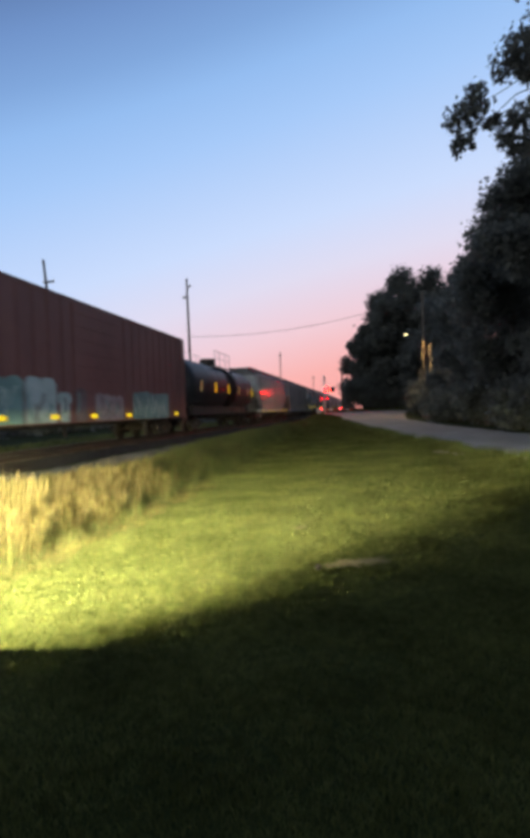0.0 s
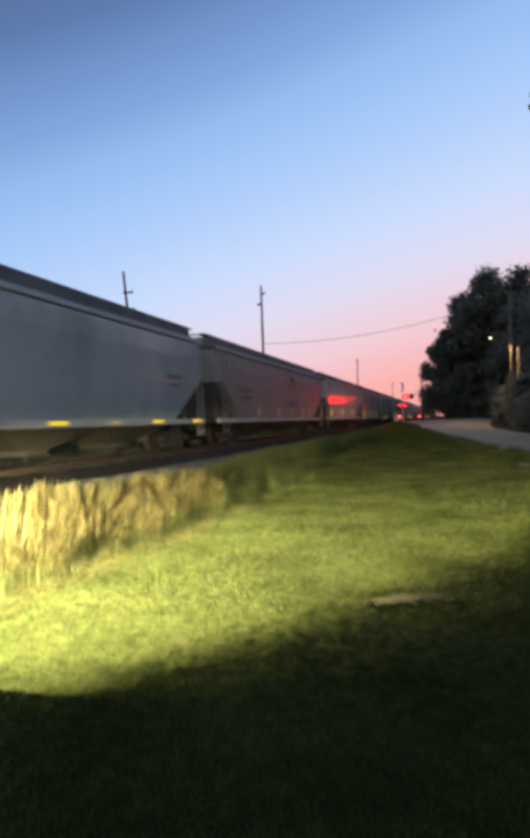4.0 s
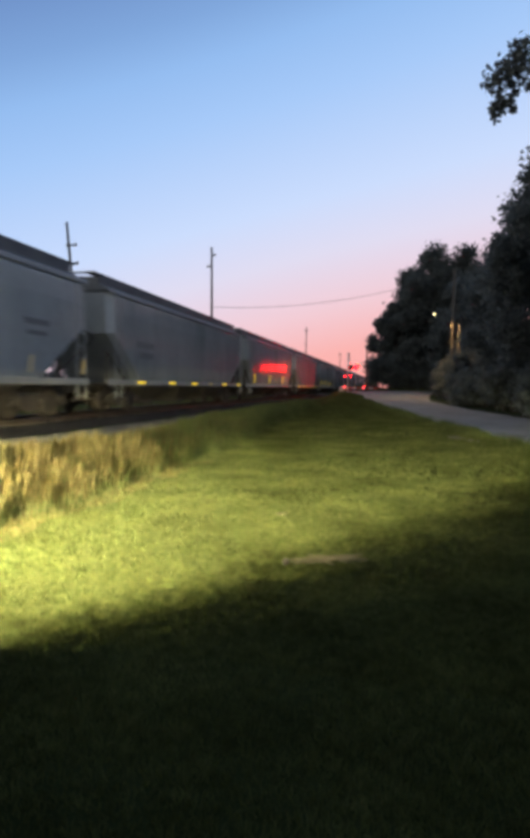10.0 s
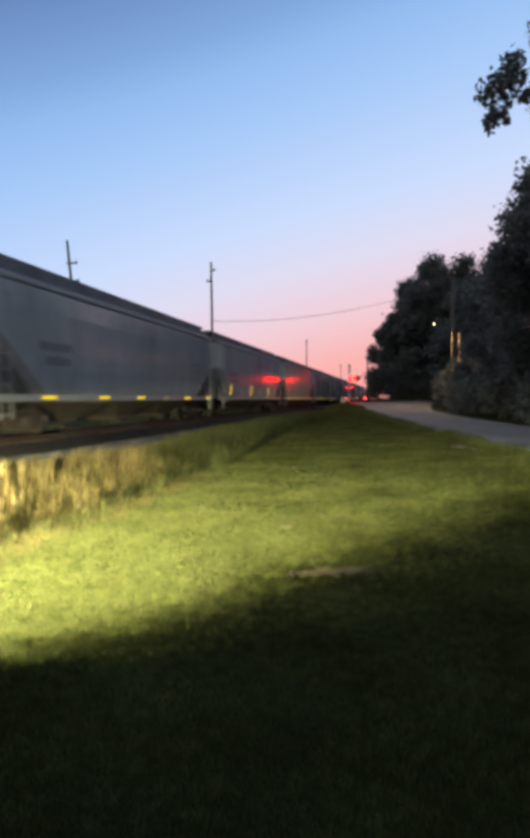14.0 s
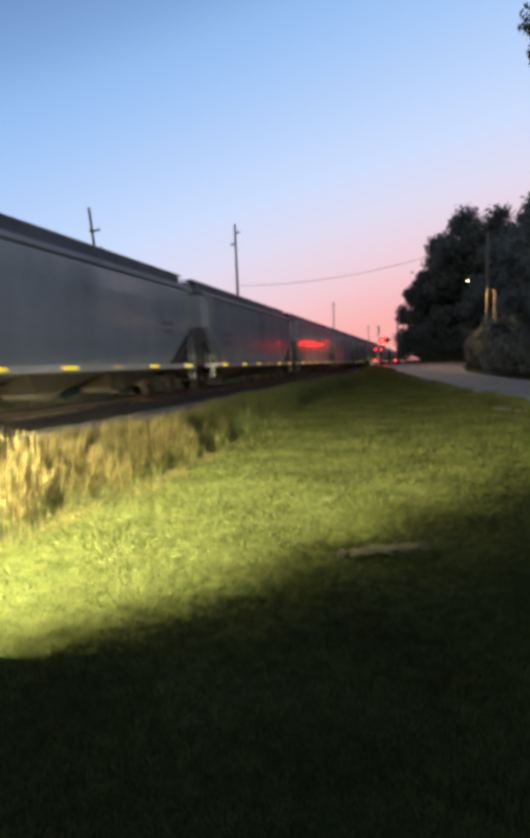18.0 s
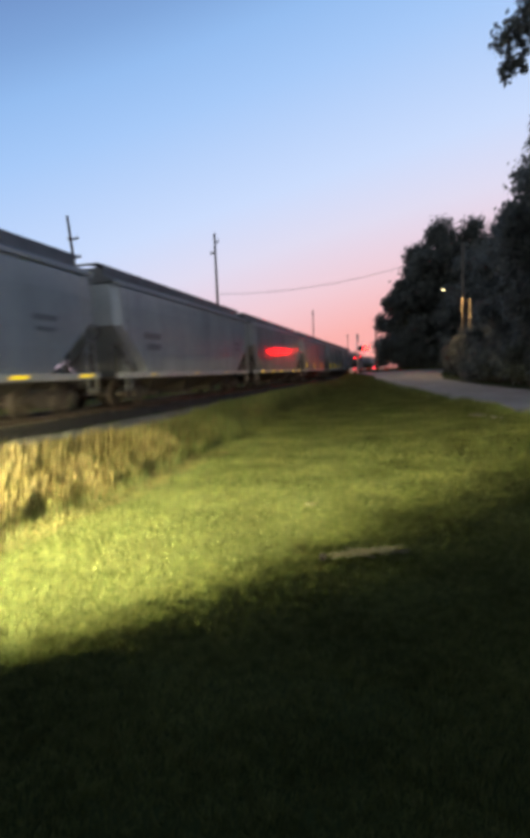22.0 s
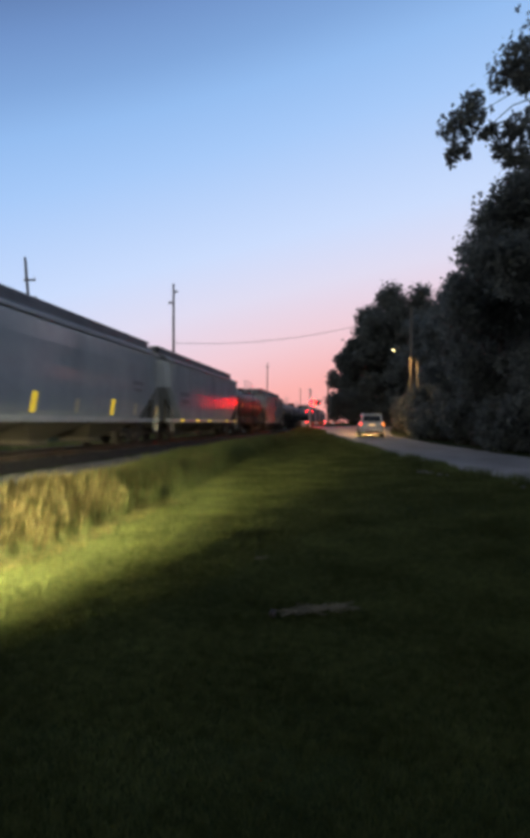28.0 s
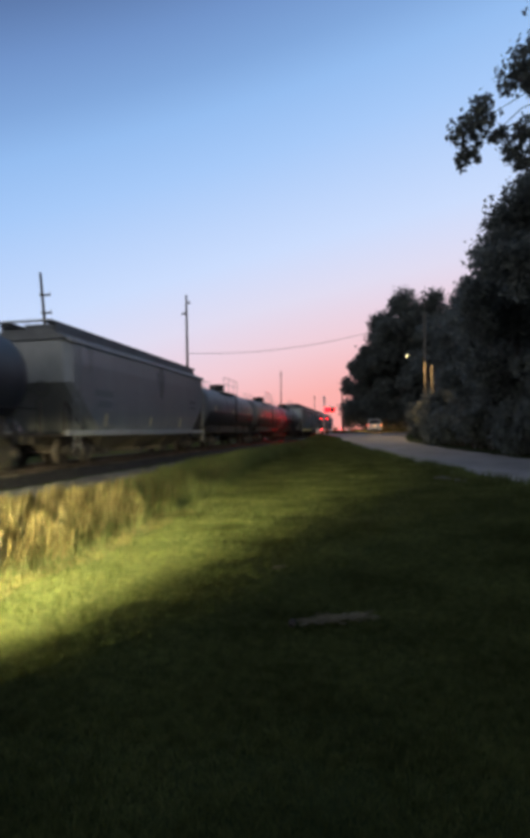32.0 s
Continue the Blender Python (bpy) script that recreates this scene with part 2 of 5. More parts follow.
# reflective tape: its own glow stands for the beam it would send back
TAPE = glowing("yellow_tape_glow", (1.0, 0.68, 0.012), 0.8, (0.8, 0.55, 0.02))
TAPE_MID = glowing("dim_tape_glow", (0.9, 0.66, 0.22), 0.2, (0.6, 0.45, 0.15))
TAPE_PALE = glowing("faint_tape_glow", (0.75, 0.62, 0.36), 0.10, (0.5, 0.42, 0.25))
POLE_WOOD = material("weathered_pole", [(0.05, 0.042, 0.036), (0.10, 0.085, 0.072)], 0.9, scale=2, fine=30, bump=0.5, stretch=(4, 4, 0.4))
LAMP_POLE = material("pale_weathered_pole", [(0.07, 0.06, 0.048), (0.13, 0.11, 0.09)], 0.9, scale=2, fine=30, bump=0.4, stretch=(4, 4, 0.4))
GALV = material("galvanised_steel", [(0.32, 0.33, 0.34), (0.45, 0.46, 0.47)], 0.45, 0.6, scale=6, fine=40, bump=0.05)
SIGNAL_WHITE = material("white_sign_paint", [(0.62, 0.61, 0.60), (0.78, 0.77, 0.76)], 0.5, scale=4, fine=30, bump=0.03)
SIGNAL_BLACK = material("black_signal_paint", [(0.012, 0.012, 0.013), (0.03, 0.03, 0.03)], 0.6, scale=5, fine=30, bump=0.05)
SIGN_RED = material("red_sign_paint", [(0.45, 0.03, 0.03), (0.6, 0.05, 0.05)], 0.5, scale=5, fine=30, bump=0.02)
RED_LAMP = glowing("red_flasher_lens", (1.0, 0.0008, 0.006), 26.0, (0.5, 0.01, 0.01))
RED_GLARE = glowing("red_flasher_glare", (1.0, 0.07, 0.035), 26.0, (0.5, 0.05, 0.03))
RED_BULB = glowing("red_flasher_bulb", (1.0, 0.00011, 0.00006), 4200.0, (0.6, 0.1, 0.1))
RED_SMALL = glowing("red_side_lens", (1.0, 0.006, 0.012), 22.0, (0.5, 0.01, 0.01))
GATE_LAMP = glowing("gate_arm_lens", (1.0, 0.03, 0.04), 12.0, (0.6, 0.05, 0.05))
STREET = glowing("street_lamp_lens", (1.0, 0.80, 0.36), 10.0)
CABLE = material("cable_black", [(0.015, 0.015, 0.016), (0.03, 0.03, 0.03)], 0.6, scale=5, fine=20, bump=0.0)
CAR_WHITE = material("white_car_paint", [(0.38, 0.39, 0.41), (0.47, 0.48, 0.50)], 0.3, 0.0, scale=2, fine=30, bump=0.0, coat=0.1)
CAR_GLASS = material("dark_car_glass", [(0.01, 0.011, 0.013), (0.02, 0.021, 0.024)], 0.13, 0.0, scale=3, fine=20, bump=0.0)
RUBBER = material("tyre_rubber", [(0.012, 0.012, 0.012), (0.025, 0.025, 0.025)], 0.85, scale=8, fine=40, bump=0.2)
PLASTIC = material("black_plastic", [(0.015, 0.015, 0.016), (0.03, 0.03, 0.032)], 0.6, scale=8, fine=60, bump=0.1)
ALLOY = material("wheel_alloy", [(0.35, 0.36, 0.37), (0.5, 0.5, 0.52)], 0.35, 0.8, scale=6, fine=30, bump=0.02)
TAIL = glowing("tail_lamp_lens", (1.0, 0.08, 0.03), 4.0, (0.5, 0.02, 0.02))
TAIL_AMBER = glowing("amber_tail_lens", (1.0, 0.26, 0.04), 4.0, (0.5, 0.12, 0.02))
# the plate lamp's light is put into the plate as its own glow
PLATE_GLOW = glowing("glowing_number_plate", (1.0, 0.56, 0.2), 0.8, (0.8, 0.7, 0.5))
HEADLAMP = glowing("head_lamp_lens", (1.0, 0.47, 0.17), 12000.0)
BEAM = glowing("unseen_lamp_lens", (1.0, 0.89, 0.48), 370000.0)
LAMP_SPILL = glowing("unseen_lamp_spill", (1.0, 0.89, 0.48), 18000.0)
BAFFLE = material("flat_black_baffle", [(0.0006, 0.0006, 0.0006), (0.001, 0.001, 0.001)], 1.0, scale=8, fine=60, bump=0.0)
PAPER = material("pale_litter", [(0.08, 0.072, 0.047), (0.13, 0.115, 0.075)], 0.8, scale=8, fine=50, bump=0.3)
STONE = material("pale_stone", [(0.09, 0.087, 0.083), (0.16, 0.155, 0.15)], 0.9, scale=5, fine=40, bump=0.5)

# ---------------------------------------------------------------- mesh helpers


def box(bm, x0, x1, y0, y1, z0, z1, bevel=0.0):
    v = [bm.verts.new((x, y, z)) for z in (z0, z1) for y in (y0, y1) for x in (x0, x1)]
    f = [(0, 2, 3, 1), (4, 5, 7, 6), (0, 1, 5, 4), (2, 6, 7, 3), (0, 4, 6, 2), (1, 3, 7, 5)]
    faces = [bm.faces.new([v[i] for i in q]) for q in f]
    if bevel:
        edges = list({e for q in faces for e in q.edges})
        bmesh.ops.bevel(bm, geom=edges, offset=bevel, segments=2, affect="EDGES", profile=0.6)
    return bm


def rod(bm, a, b, r0, r1=None, n=8, caps=True):
    a, b = Vector(a), Vector(b)
    r1 = r0 if r1 is None else r1
    q = (b - a).to_track_quat("Z", "Y")
    rings = []
    for p, r in ((a, r0), (b, r1)):
        rings.append([bm.verts.new(p + q @ Vector((r * math.cos(2 * math.pi * i / n), r * math.sin(2 * math.pi * i / n), 0))) for i in range(n)])
    for i in range(n):
        f = bm.faces.new((rings[0][i], rings[0][(i + 1) % n], rings[1][(i + 1) % n], rings[1][i]))
        f.smooth = n > 6
    if caps:
        bm.faces.new(rings[0][::-1])
        bm.faces.new(rings[1])
    return bm


def rings_along(bm, rings, close=True, caps=True, smooth=True):
    """Skin a list of equal rings of points."""
    vs = [[bm.verts.new(p) for p in r] for r in rings]
    n = len(vs[0])
    for a, b in zip(vs, vs[1:]):
        for i in range(n if close else n - 1):
            f = bm.faces.new((a[i], a[(i + 1) % n], b[(i + 1) % n], b[i]))
            f.smooth = smooth
    if caps:
        bm.faces.new(vs[0][::-1])
        bm.faces.new(vs[-1])
    return bm


def finish(name, bm, mat):
    bmesh.ops.recalc_face_normals(bm, faces=bm.faces)
    me = bpy.data.meshes.new(name)
    bm.to_mesh(me)
    bm.free()
    me.materials.append(mat)
    return me


def part(name, bm, mat, parent, label="", at=None):
    ob = new(name, bm if isinstance(bm, bpy.types.Mesh) else finish(name, bm, mat))
    ob.parent = parent
    if at is not None:
        ob.matrix_basis = at
    if label:
        tagged(ob, label)
    return ob


def thing(name, label, category, at=None, group="", kind=""):
    ob = new(name)
    ob.empty_display_size = 0.2
    if at is not None:
        ob.matrix_basis = at
    return tagged(ob, label, category, group, kind)


def B(*a, **k):
    return box(bmesh.new(), *a, **k)


def R(*a, **k):
    return rod(bmesh.new(), *a, **k)


def soup(name, verts, faces, mat):
    """A mesh from numpy arrays: verts (n, 3), faces (m, 3 or 4)."""
    me = bpy.data.meshes.new(name)
    k = faces.shape[1]
    me.vertices.add(len(verts))
    me.vertices.foreach_set("co", verts.astype(np.float32).ravel())
    me.loops.add(faces.size)
    me.loops.foreach_set("vertex_index", faces.astype(np.int32).ravel())
    me.polygons.add(len(faces))
    me.polygons.foreach_set("loop_start", np.arange(0, faces.size, k, dtype=np.int32))
    me.polygons.foreach_set("loop_total", np.full(len(faces), k, dtype=np.int32))
    me.update()
    me.validate()
    me.materials.append(mat)
    return me


# ---------------------------------------------------------------- plan
RAIL_TOP = 0.62
TRACK_X = -11.05
# the gravel lane: y, middle, half width
LANE = [(-260, 62.0, 2.7), (-60, 21.5, 2.7), (-10, 10.9, 2.7), (14, 6.1, 2.65), (19, 4.75, 2.65), (26, 3.6, 2.65), (34, 1.95, 2.55), (46, 0.3, 2.8), (54, 0.2, 3.2), (60, -0.3, 4.2), (65, -0.8, 5.4), (70, 0.4, 6.0), (74, 2.6, 5.0)]
_LY = [r[0] for r in LANE]


def lane_middle(y):
    return np.interp(y, _LY, [r[1] for r in LANE])


def lane_half(y):
    return np.interp(y, _LY, [r[2] for r in LANE])


def lane_height(y):
    return np.interp(y, [-30, 14, 27, 46, 58, 66, 75, 200], [0.30, 0.30, 0.37, 0.66, 1.0, 1.16, 1.25, 1.25])


def street_height(x):
    return np.interp(x, [-60, -8, -3.5, 2.5, 60], [0.62, 0.635, 0.68, 1.22, 1.3])


def smooth(t):
    t = np.clip(t, 0, 1)
    return t * t * (3 - 2 * t)


def ground_height(x, y):
    """The lawn is a shallow dip between the lane and the track bed."""
    x, y = np.asarray(x, float), np.asarray(y, float)
    base = np.interp(y, [-60, 12, 40, 64, 400], [0, 0, 0.30, 0.50, 0.50])
    lane = lane_height(y) - 0.03
    near = lane_middle(y) - lane_half(y)
    up = smooth((x - (near - 4.5)) / 4.3)
    bed = smooth((-6.6 - x) / 1.9) * (1 - smooth((-13.6 - x) / 2.0))
    z = base * (1 - up) + lane * up
    z = z * (1 - bed) + 0.34 * bed
    cross = smooth((6.0 - np.abs(y - 70)) / 3.0)
    z = z * (1 - cross) + (street_height(x) - 0.05) * cross
    return z + 0.012 * np.sin(0.9 * x + 0.4 * y) * np.cos(0.7 * y - 0.3 * x) * (1 - bed)

# ---------------------------------------------------------------- ground, lane, track


def graded(lo, hi, fine_lo, fine_hi, step, growth=1.35):
    """Grid lines: even between fine_lo and fine_hi, wider and wider beyond."""
    mid = list(np.arange(fine_lo, fine_hi + 1e-6, step))
    s, a = step, fine_hi
    while a < hi:
        s *= growth
        a = min(a + s, hi)
        mid.append(a)
    s, a = step, fine_lo
    while a > lo:
        s *= growth
        a = max(a - s, lo)
        mid.insert(0, a)
    return np.array(mid)


def build_ground():
    xs, ys = graded(-1800, 1800, -18, 24, 0.5), graded(-1800, 2400, -12, 84, 0.6)
    gx, gy = np.meshgrid(xs, ys)
    gz = ground_height(gx, gy)
    gz = gz + 0.005 * np.sin(3.1 * gx + 1.3 * gy) * np.cos(2.3 * gy - 0.7 * gx)
    v = np.stack([gx, gy, gz], -1).reshape(-1, 3)
    w = len(xs)
    i = (np.arange(len(ys) - 1)[:, None] * w + np.arange(w - 1)[None]).ravel()
    f = np.stack([i, i + 1, i + w + 1, i + w], -1)
    ob = new("ground", soup("ground", v, f, SOIL))
    ob.data.polygons.foreach_set("use_smooth", np.ones(len(f), bool))
    tagged(ob, "dark turf and soil sloping between lane and railway", "ground", kind="structure")


def ribbon(name, rows, mat, label, category, cross=9, crown=0.05, lift=0.02):
    """A lane: rows of (y, middle, half width, height), crowned and a little uneven."""
    rng = np.random.default_rng(5)
    vs, n = [], len(rows)
    for y, m, h, z in rows:
        for k in range(cross):
            u = -1 + 2 * k / (cross - 1)
            edge = rng.uniform(-0.14, 0.14) if abs(u) == 1 else 0
            vs.append((m + u * h + edge, y, z + lift + crown * (1 - u * u) - (0.06 if abs(u) == 1 else 0) + rng.uniform(-0.008, 0.008)))
    fs = [(a * cross + k, a * cross + k + 1, (a + 1) * cross + k + 1, (a + 1) * cross + k) for a in range(n - 1) for k in range(cross - 1)]
    ob = new(name, soup(name, np.array(vs), np.array(fs), mat))
    ob.data.polygons.foreach_set("use_smooth", np.ones(len(fs), bool))
    return tagged(ob, label, category, kind="structure")


def build_lane():
    ys = list(np.arange(-250, -12, 6.0)) + list(np.arange(-12, 73.5, 0.7))
    ribbon("road", [(y, lane_middle(y), lane_half(y), lane_height(y)) for y in ys], GRAVEL, "pale grey gravel lane running beside the railway", "road")
    # the street over the level crossing
    rng = np.random.default_rng(8)
    xs, vs = np.arange(-60, 61, 1.0), []
    for x in xs:
        for k in range(7):
            u = -1 + k / 3
            vs.append((x, 70.0 + 3.3 * u, float(street_height(x)) + 0.03 * (1 - u * u) + rng.uniform(-0.004, 0.004)))
    fs = np.array([(a * 7 + k, (a + 1) * 7 + k, (a + 1) * 7 + k + 1, a * 7 + k + 1) for a in range(len(xs) - 1) for k in range(6)])
    tagged(new("street", soup("street", np.array(vs), fs, ASPHALT)), "worn asphalt street over the level crossing", "road", kind="structure")


def build_track():
    # bed of ballast: a low trapezoid with a rough skin
    rng = np.random.default_rng(3)
    prof = [(-2.9, 0.18), (-2.3, 0.34), (-1.75, 0.44), (-0.9, 0.47), (0, 0.45), (0.9, 0.47), (1.75, 0.44), (2.3, 0.34), (2.9, 0.18)]
    ys = np.concatenate([np.arange(-40, 70, 0.5), np.arange(70, 640, 6.0)])
    vs = np.array([(TRACK_X + a + rng.uniform(-0.05, 0.05), y, b + rng.uniform(-0.03, 0.03)) for y in ys for a, b in prof])
    k = len(prof)
    fs = np.array([(i * k + j, i * k + j + 1, (i + 1) * k + j + 1, (i + 1) * k + j) for i in range(len(ys) - 1) for j in range(k - 1)])
    bed = tagged(new("track_bed", soup("track_bed", vs, fs, BALLAST)), "dark crushed stone ballast under the rails", "track", kind="structure")
    for s in (-0.7525, 0.7525):
        bm = bmesh.new()
        prof_r = [(-0.07, 0), (0.07, 0), (0.07, 0.015), (0.012, 0.035), (0.012, 0.125), (0.036, 0.135), (0.036, 0.168), (0.028, 0.172), (-0.028, 0.172), (-0.036, 0.168), (-0.036, 0.135), (-0.012, 0.125), (-0.012, 0.035), (-0.07, 0.015)]
        rings_along(bm, [[(TRACK_X + s + a, y, RAIL_TOP - 0.172 + b) for a, b in prof_r] for y in (-40, 60, 160, 640)], smooth=False)
        part("rail", bm, RAIL, bed, "steel rail with a bright worn head")
    tie = finish("tie", B(-1.3, 1.3, -0.115, 0.115, -0.17, 0.0, bevel=0.012), TIE)
    for i in range(220):
        part("tie", tie, TIE, bed, at=pose(TRACK_X + rng.uniform(-0.03, 0.03), -14 + i * 0.52, 0.475 + rng.uniform(-0.008, 0.004), 0, 0, rng.uniform(-1, 1)))


def build_shoulder():
    """A strip of paler gravel between the ballast and the tall grass."""
    rng = np.random.default_rng(15)
    ys = np.concatenate([np.arange(-30, 70, 0.4), np.arange(70, 300, 6.0)])
    us = np.linspace(0, 1, 7)
    vs = []
    for y in ys:
        x0, x1 = -8.5 + rng.uniform(-0.1, 0.1), -7.15 + rng.uniform(-0.18, 0.18)
        for u in us:
            x = x0 + (x1 - x0) * u
            vs.append((x, y, float(ground_height(x, y)) + (0.05 + rng.uniform(-0.02, 0.02) if 0 < u < 1 else -0.03)))
    k = len(us)
    fs = np.array([(i * k + j, i * k + j + 1, (i + 1) * k + j + 1, (i + 1) * k + j) for i in range(len(ys) - 1) for j in range(k - 1)])
    tagged(new("gravel_shoulder", soup("gravel_shoulder", np.array(vs), fs, DULL_GRAVEL)), "strip of grey gravel beside the dark ballast", "gravel", kind="structure")


build_ground()
build_lane()
build_track()
build_shoulder()

# ---------------------------------------------------------------- train
CAR = 17.75     # nominal length over the couplers
SPEED = 10.4


def truck_parts(parent, y):
    """A two-axle truck: side frames, springs, bolster, four wheels on two axles."""
    t = part("truck", B(-0.95, 0.95, -0.18, 0.18, 0.42, 0.66, bevel=0.03), UNDER, parent, at=pose(0, y, 0))
    bm_prof = [(-1.25, 0.40), (-1.1, 0.60), (-0.45, 0.72), (0.45, 0.72), (1.1, 0.60), (1.25, 0.40), (0.95, 0.36), (0.5, 0.22), (-0.5, 0.22), (-0.95, 0.36)]
    for s in (-1, 1):
        bm = bmesh.new()
        rings_along(bm, [[(s * x, a, b) for a, b in bm_prof] for x in (0.93, 1.09)], smooth=False)
        part("side_frame", bm, UNDER, t)
        bm = bmesh.new()
        rod(bm, (s * 1.11, 0, 0.3), (s * 1.11, 0, 0.56), 0.11, n=10)
        part("spring", bm, WHEEL, t)
        for a in (-0.89, 0.89):
            bm = bmesh.new()
            pr = [(0.0, 0.0), (0.0, 0.0), (0.46, 0.0), (0.457, 0.09), (0.485, 0.10), (0.485, 0.13)]
            n = 20
            rings = []
            for r, d in ((0.10, -0.03), (0.40, 0.0), (0.455, -0.01), (0.455, -0.11), (0.488, -0.115), (0.488, -0.145), (0.10, -0.14)):
                rings.append([(s * (0.82 + d), a + r * math.cos(2 * math.pi * i / n), 0.46 + r * math.sin(2 * math.pi * i / n)) for i in range(n)])
            rings_along(bm, rings)
            part("wheel", bm, WHEEL, t)
            part("bearing_cap", R((s * 1.09, a, 0.46), (s * 1.2, a, 0.46), 0.11, 0.1, n=10), UNDER, t)
    for a in (-0.89, 0.89):
        part("axle", R((-0.8, a, 0.46), (0.8, a, 0.46), 0.085, n=10), WHEEL, t)


def underframe_parts(car, half, mat=UNDER):
    part("centre_sill", B(-0.3, 0.3, -half, half, 0.72, 1.02), mat, car)
    for s in (-1, 1):
        bm = B(-0.13, 0.13, half, half + 0.62, 0.76, 1.0, bevel=0.02) if s > 0 else B(-0.13, 0.13, -half - 0.62, -half, 0.76, 1.0, bevel=0.02)
        box(bm, -0.2, 0.2, s * (half + 0.52) - 0.13, s * (half + 0.52) + 0.13, 0.72, 1.04, bevel=0.04)
        part("coupler", bm, mat, car)


def ladder_parts(car, x, y, z0, z1, axis="y", mat=SILL, width=0.42, name="ladder"):
    bm = bmesh.new()
    d = Vector((0, width / 2, 0)) if axis == "y" else Vector((width / 2, 0, 0))
    c0, c1 = Vector((x, y, z0)), Vector((x, y, z1))
    for s in (-1, 1):
        rod(bm, c0 + s * d, c1 + s * d, 0.02, n=5)
    k = int((z1 - z0) / 0.38)
    for i in range(k + 1):
        p = c0 + (c1 - c0) * ((i + 0.3) / (k + 0.6))
        rod(bm, p - d, p + d, 0.014, n=5)
    return part(name, bm, mat, car)


SIDE = [(1.08, 1.44), (1.35, 1.50), (1.9, 1.55), (2.4, 1.56), (2.8, 1.56), (3.5, 1.54), (4.05, 1.49), (4.20, 1.45)]


def side_x(z):
    return float(np.interp(z, [p[0] for p in SIDE], [p[1] for p in SIDE]))


def tape_strip(y, z, wy, hz, s, slant=0.0):
    """A thin strip of tape lying on the curved car side."""
    bm = bmesh.new()
    n = 4
    rows = []
    for d in (0.006, 0.012):
        for k in range(n + 1):
            zz = z + hz * (k / n - 0.5)
            rows.append([(s * (side_x(zz) + d), y + slant * (zz - z) - wy / 2, zz), (s * (side_x(zz) + d), y + slant * (zz - z) + wy / 2, zz)])
    a = [[bm.verts.new(p) for p in r] for r in rows]
    for k in range(n):
        bm.faces.new((a[n + 1 + k][0], a[n + 1 + k][1], a[n + 2 + k][1], a[n + 2 + k][0]))
        bm.faces.new((a[k][0], a[k + 1][0], a[k + 1][1], a[k][1]))
        for c in (0, 1):
            bm.faces.new((a[k][c], a[n + 1 + k][c], a[n + 2 + k][c], a[k + 1][c]))
    for k in (0, n):
        bm.faces.new((a[k][0], a[k][1], a[n + 1 + k][1], a[n + 1 + k][0]))
    return bm


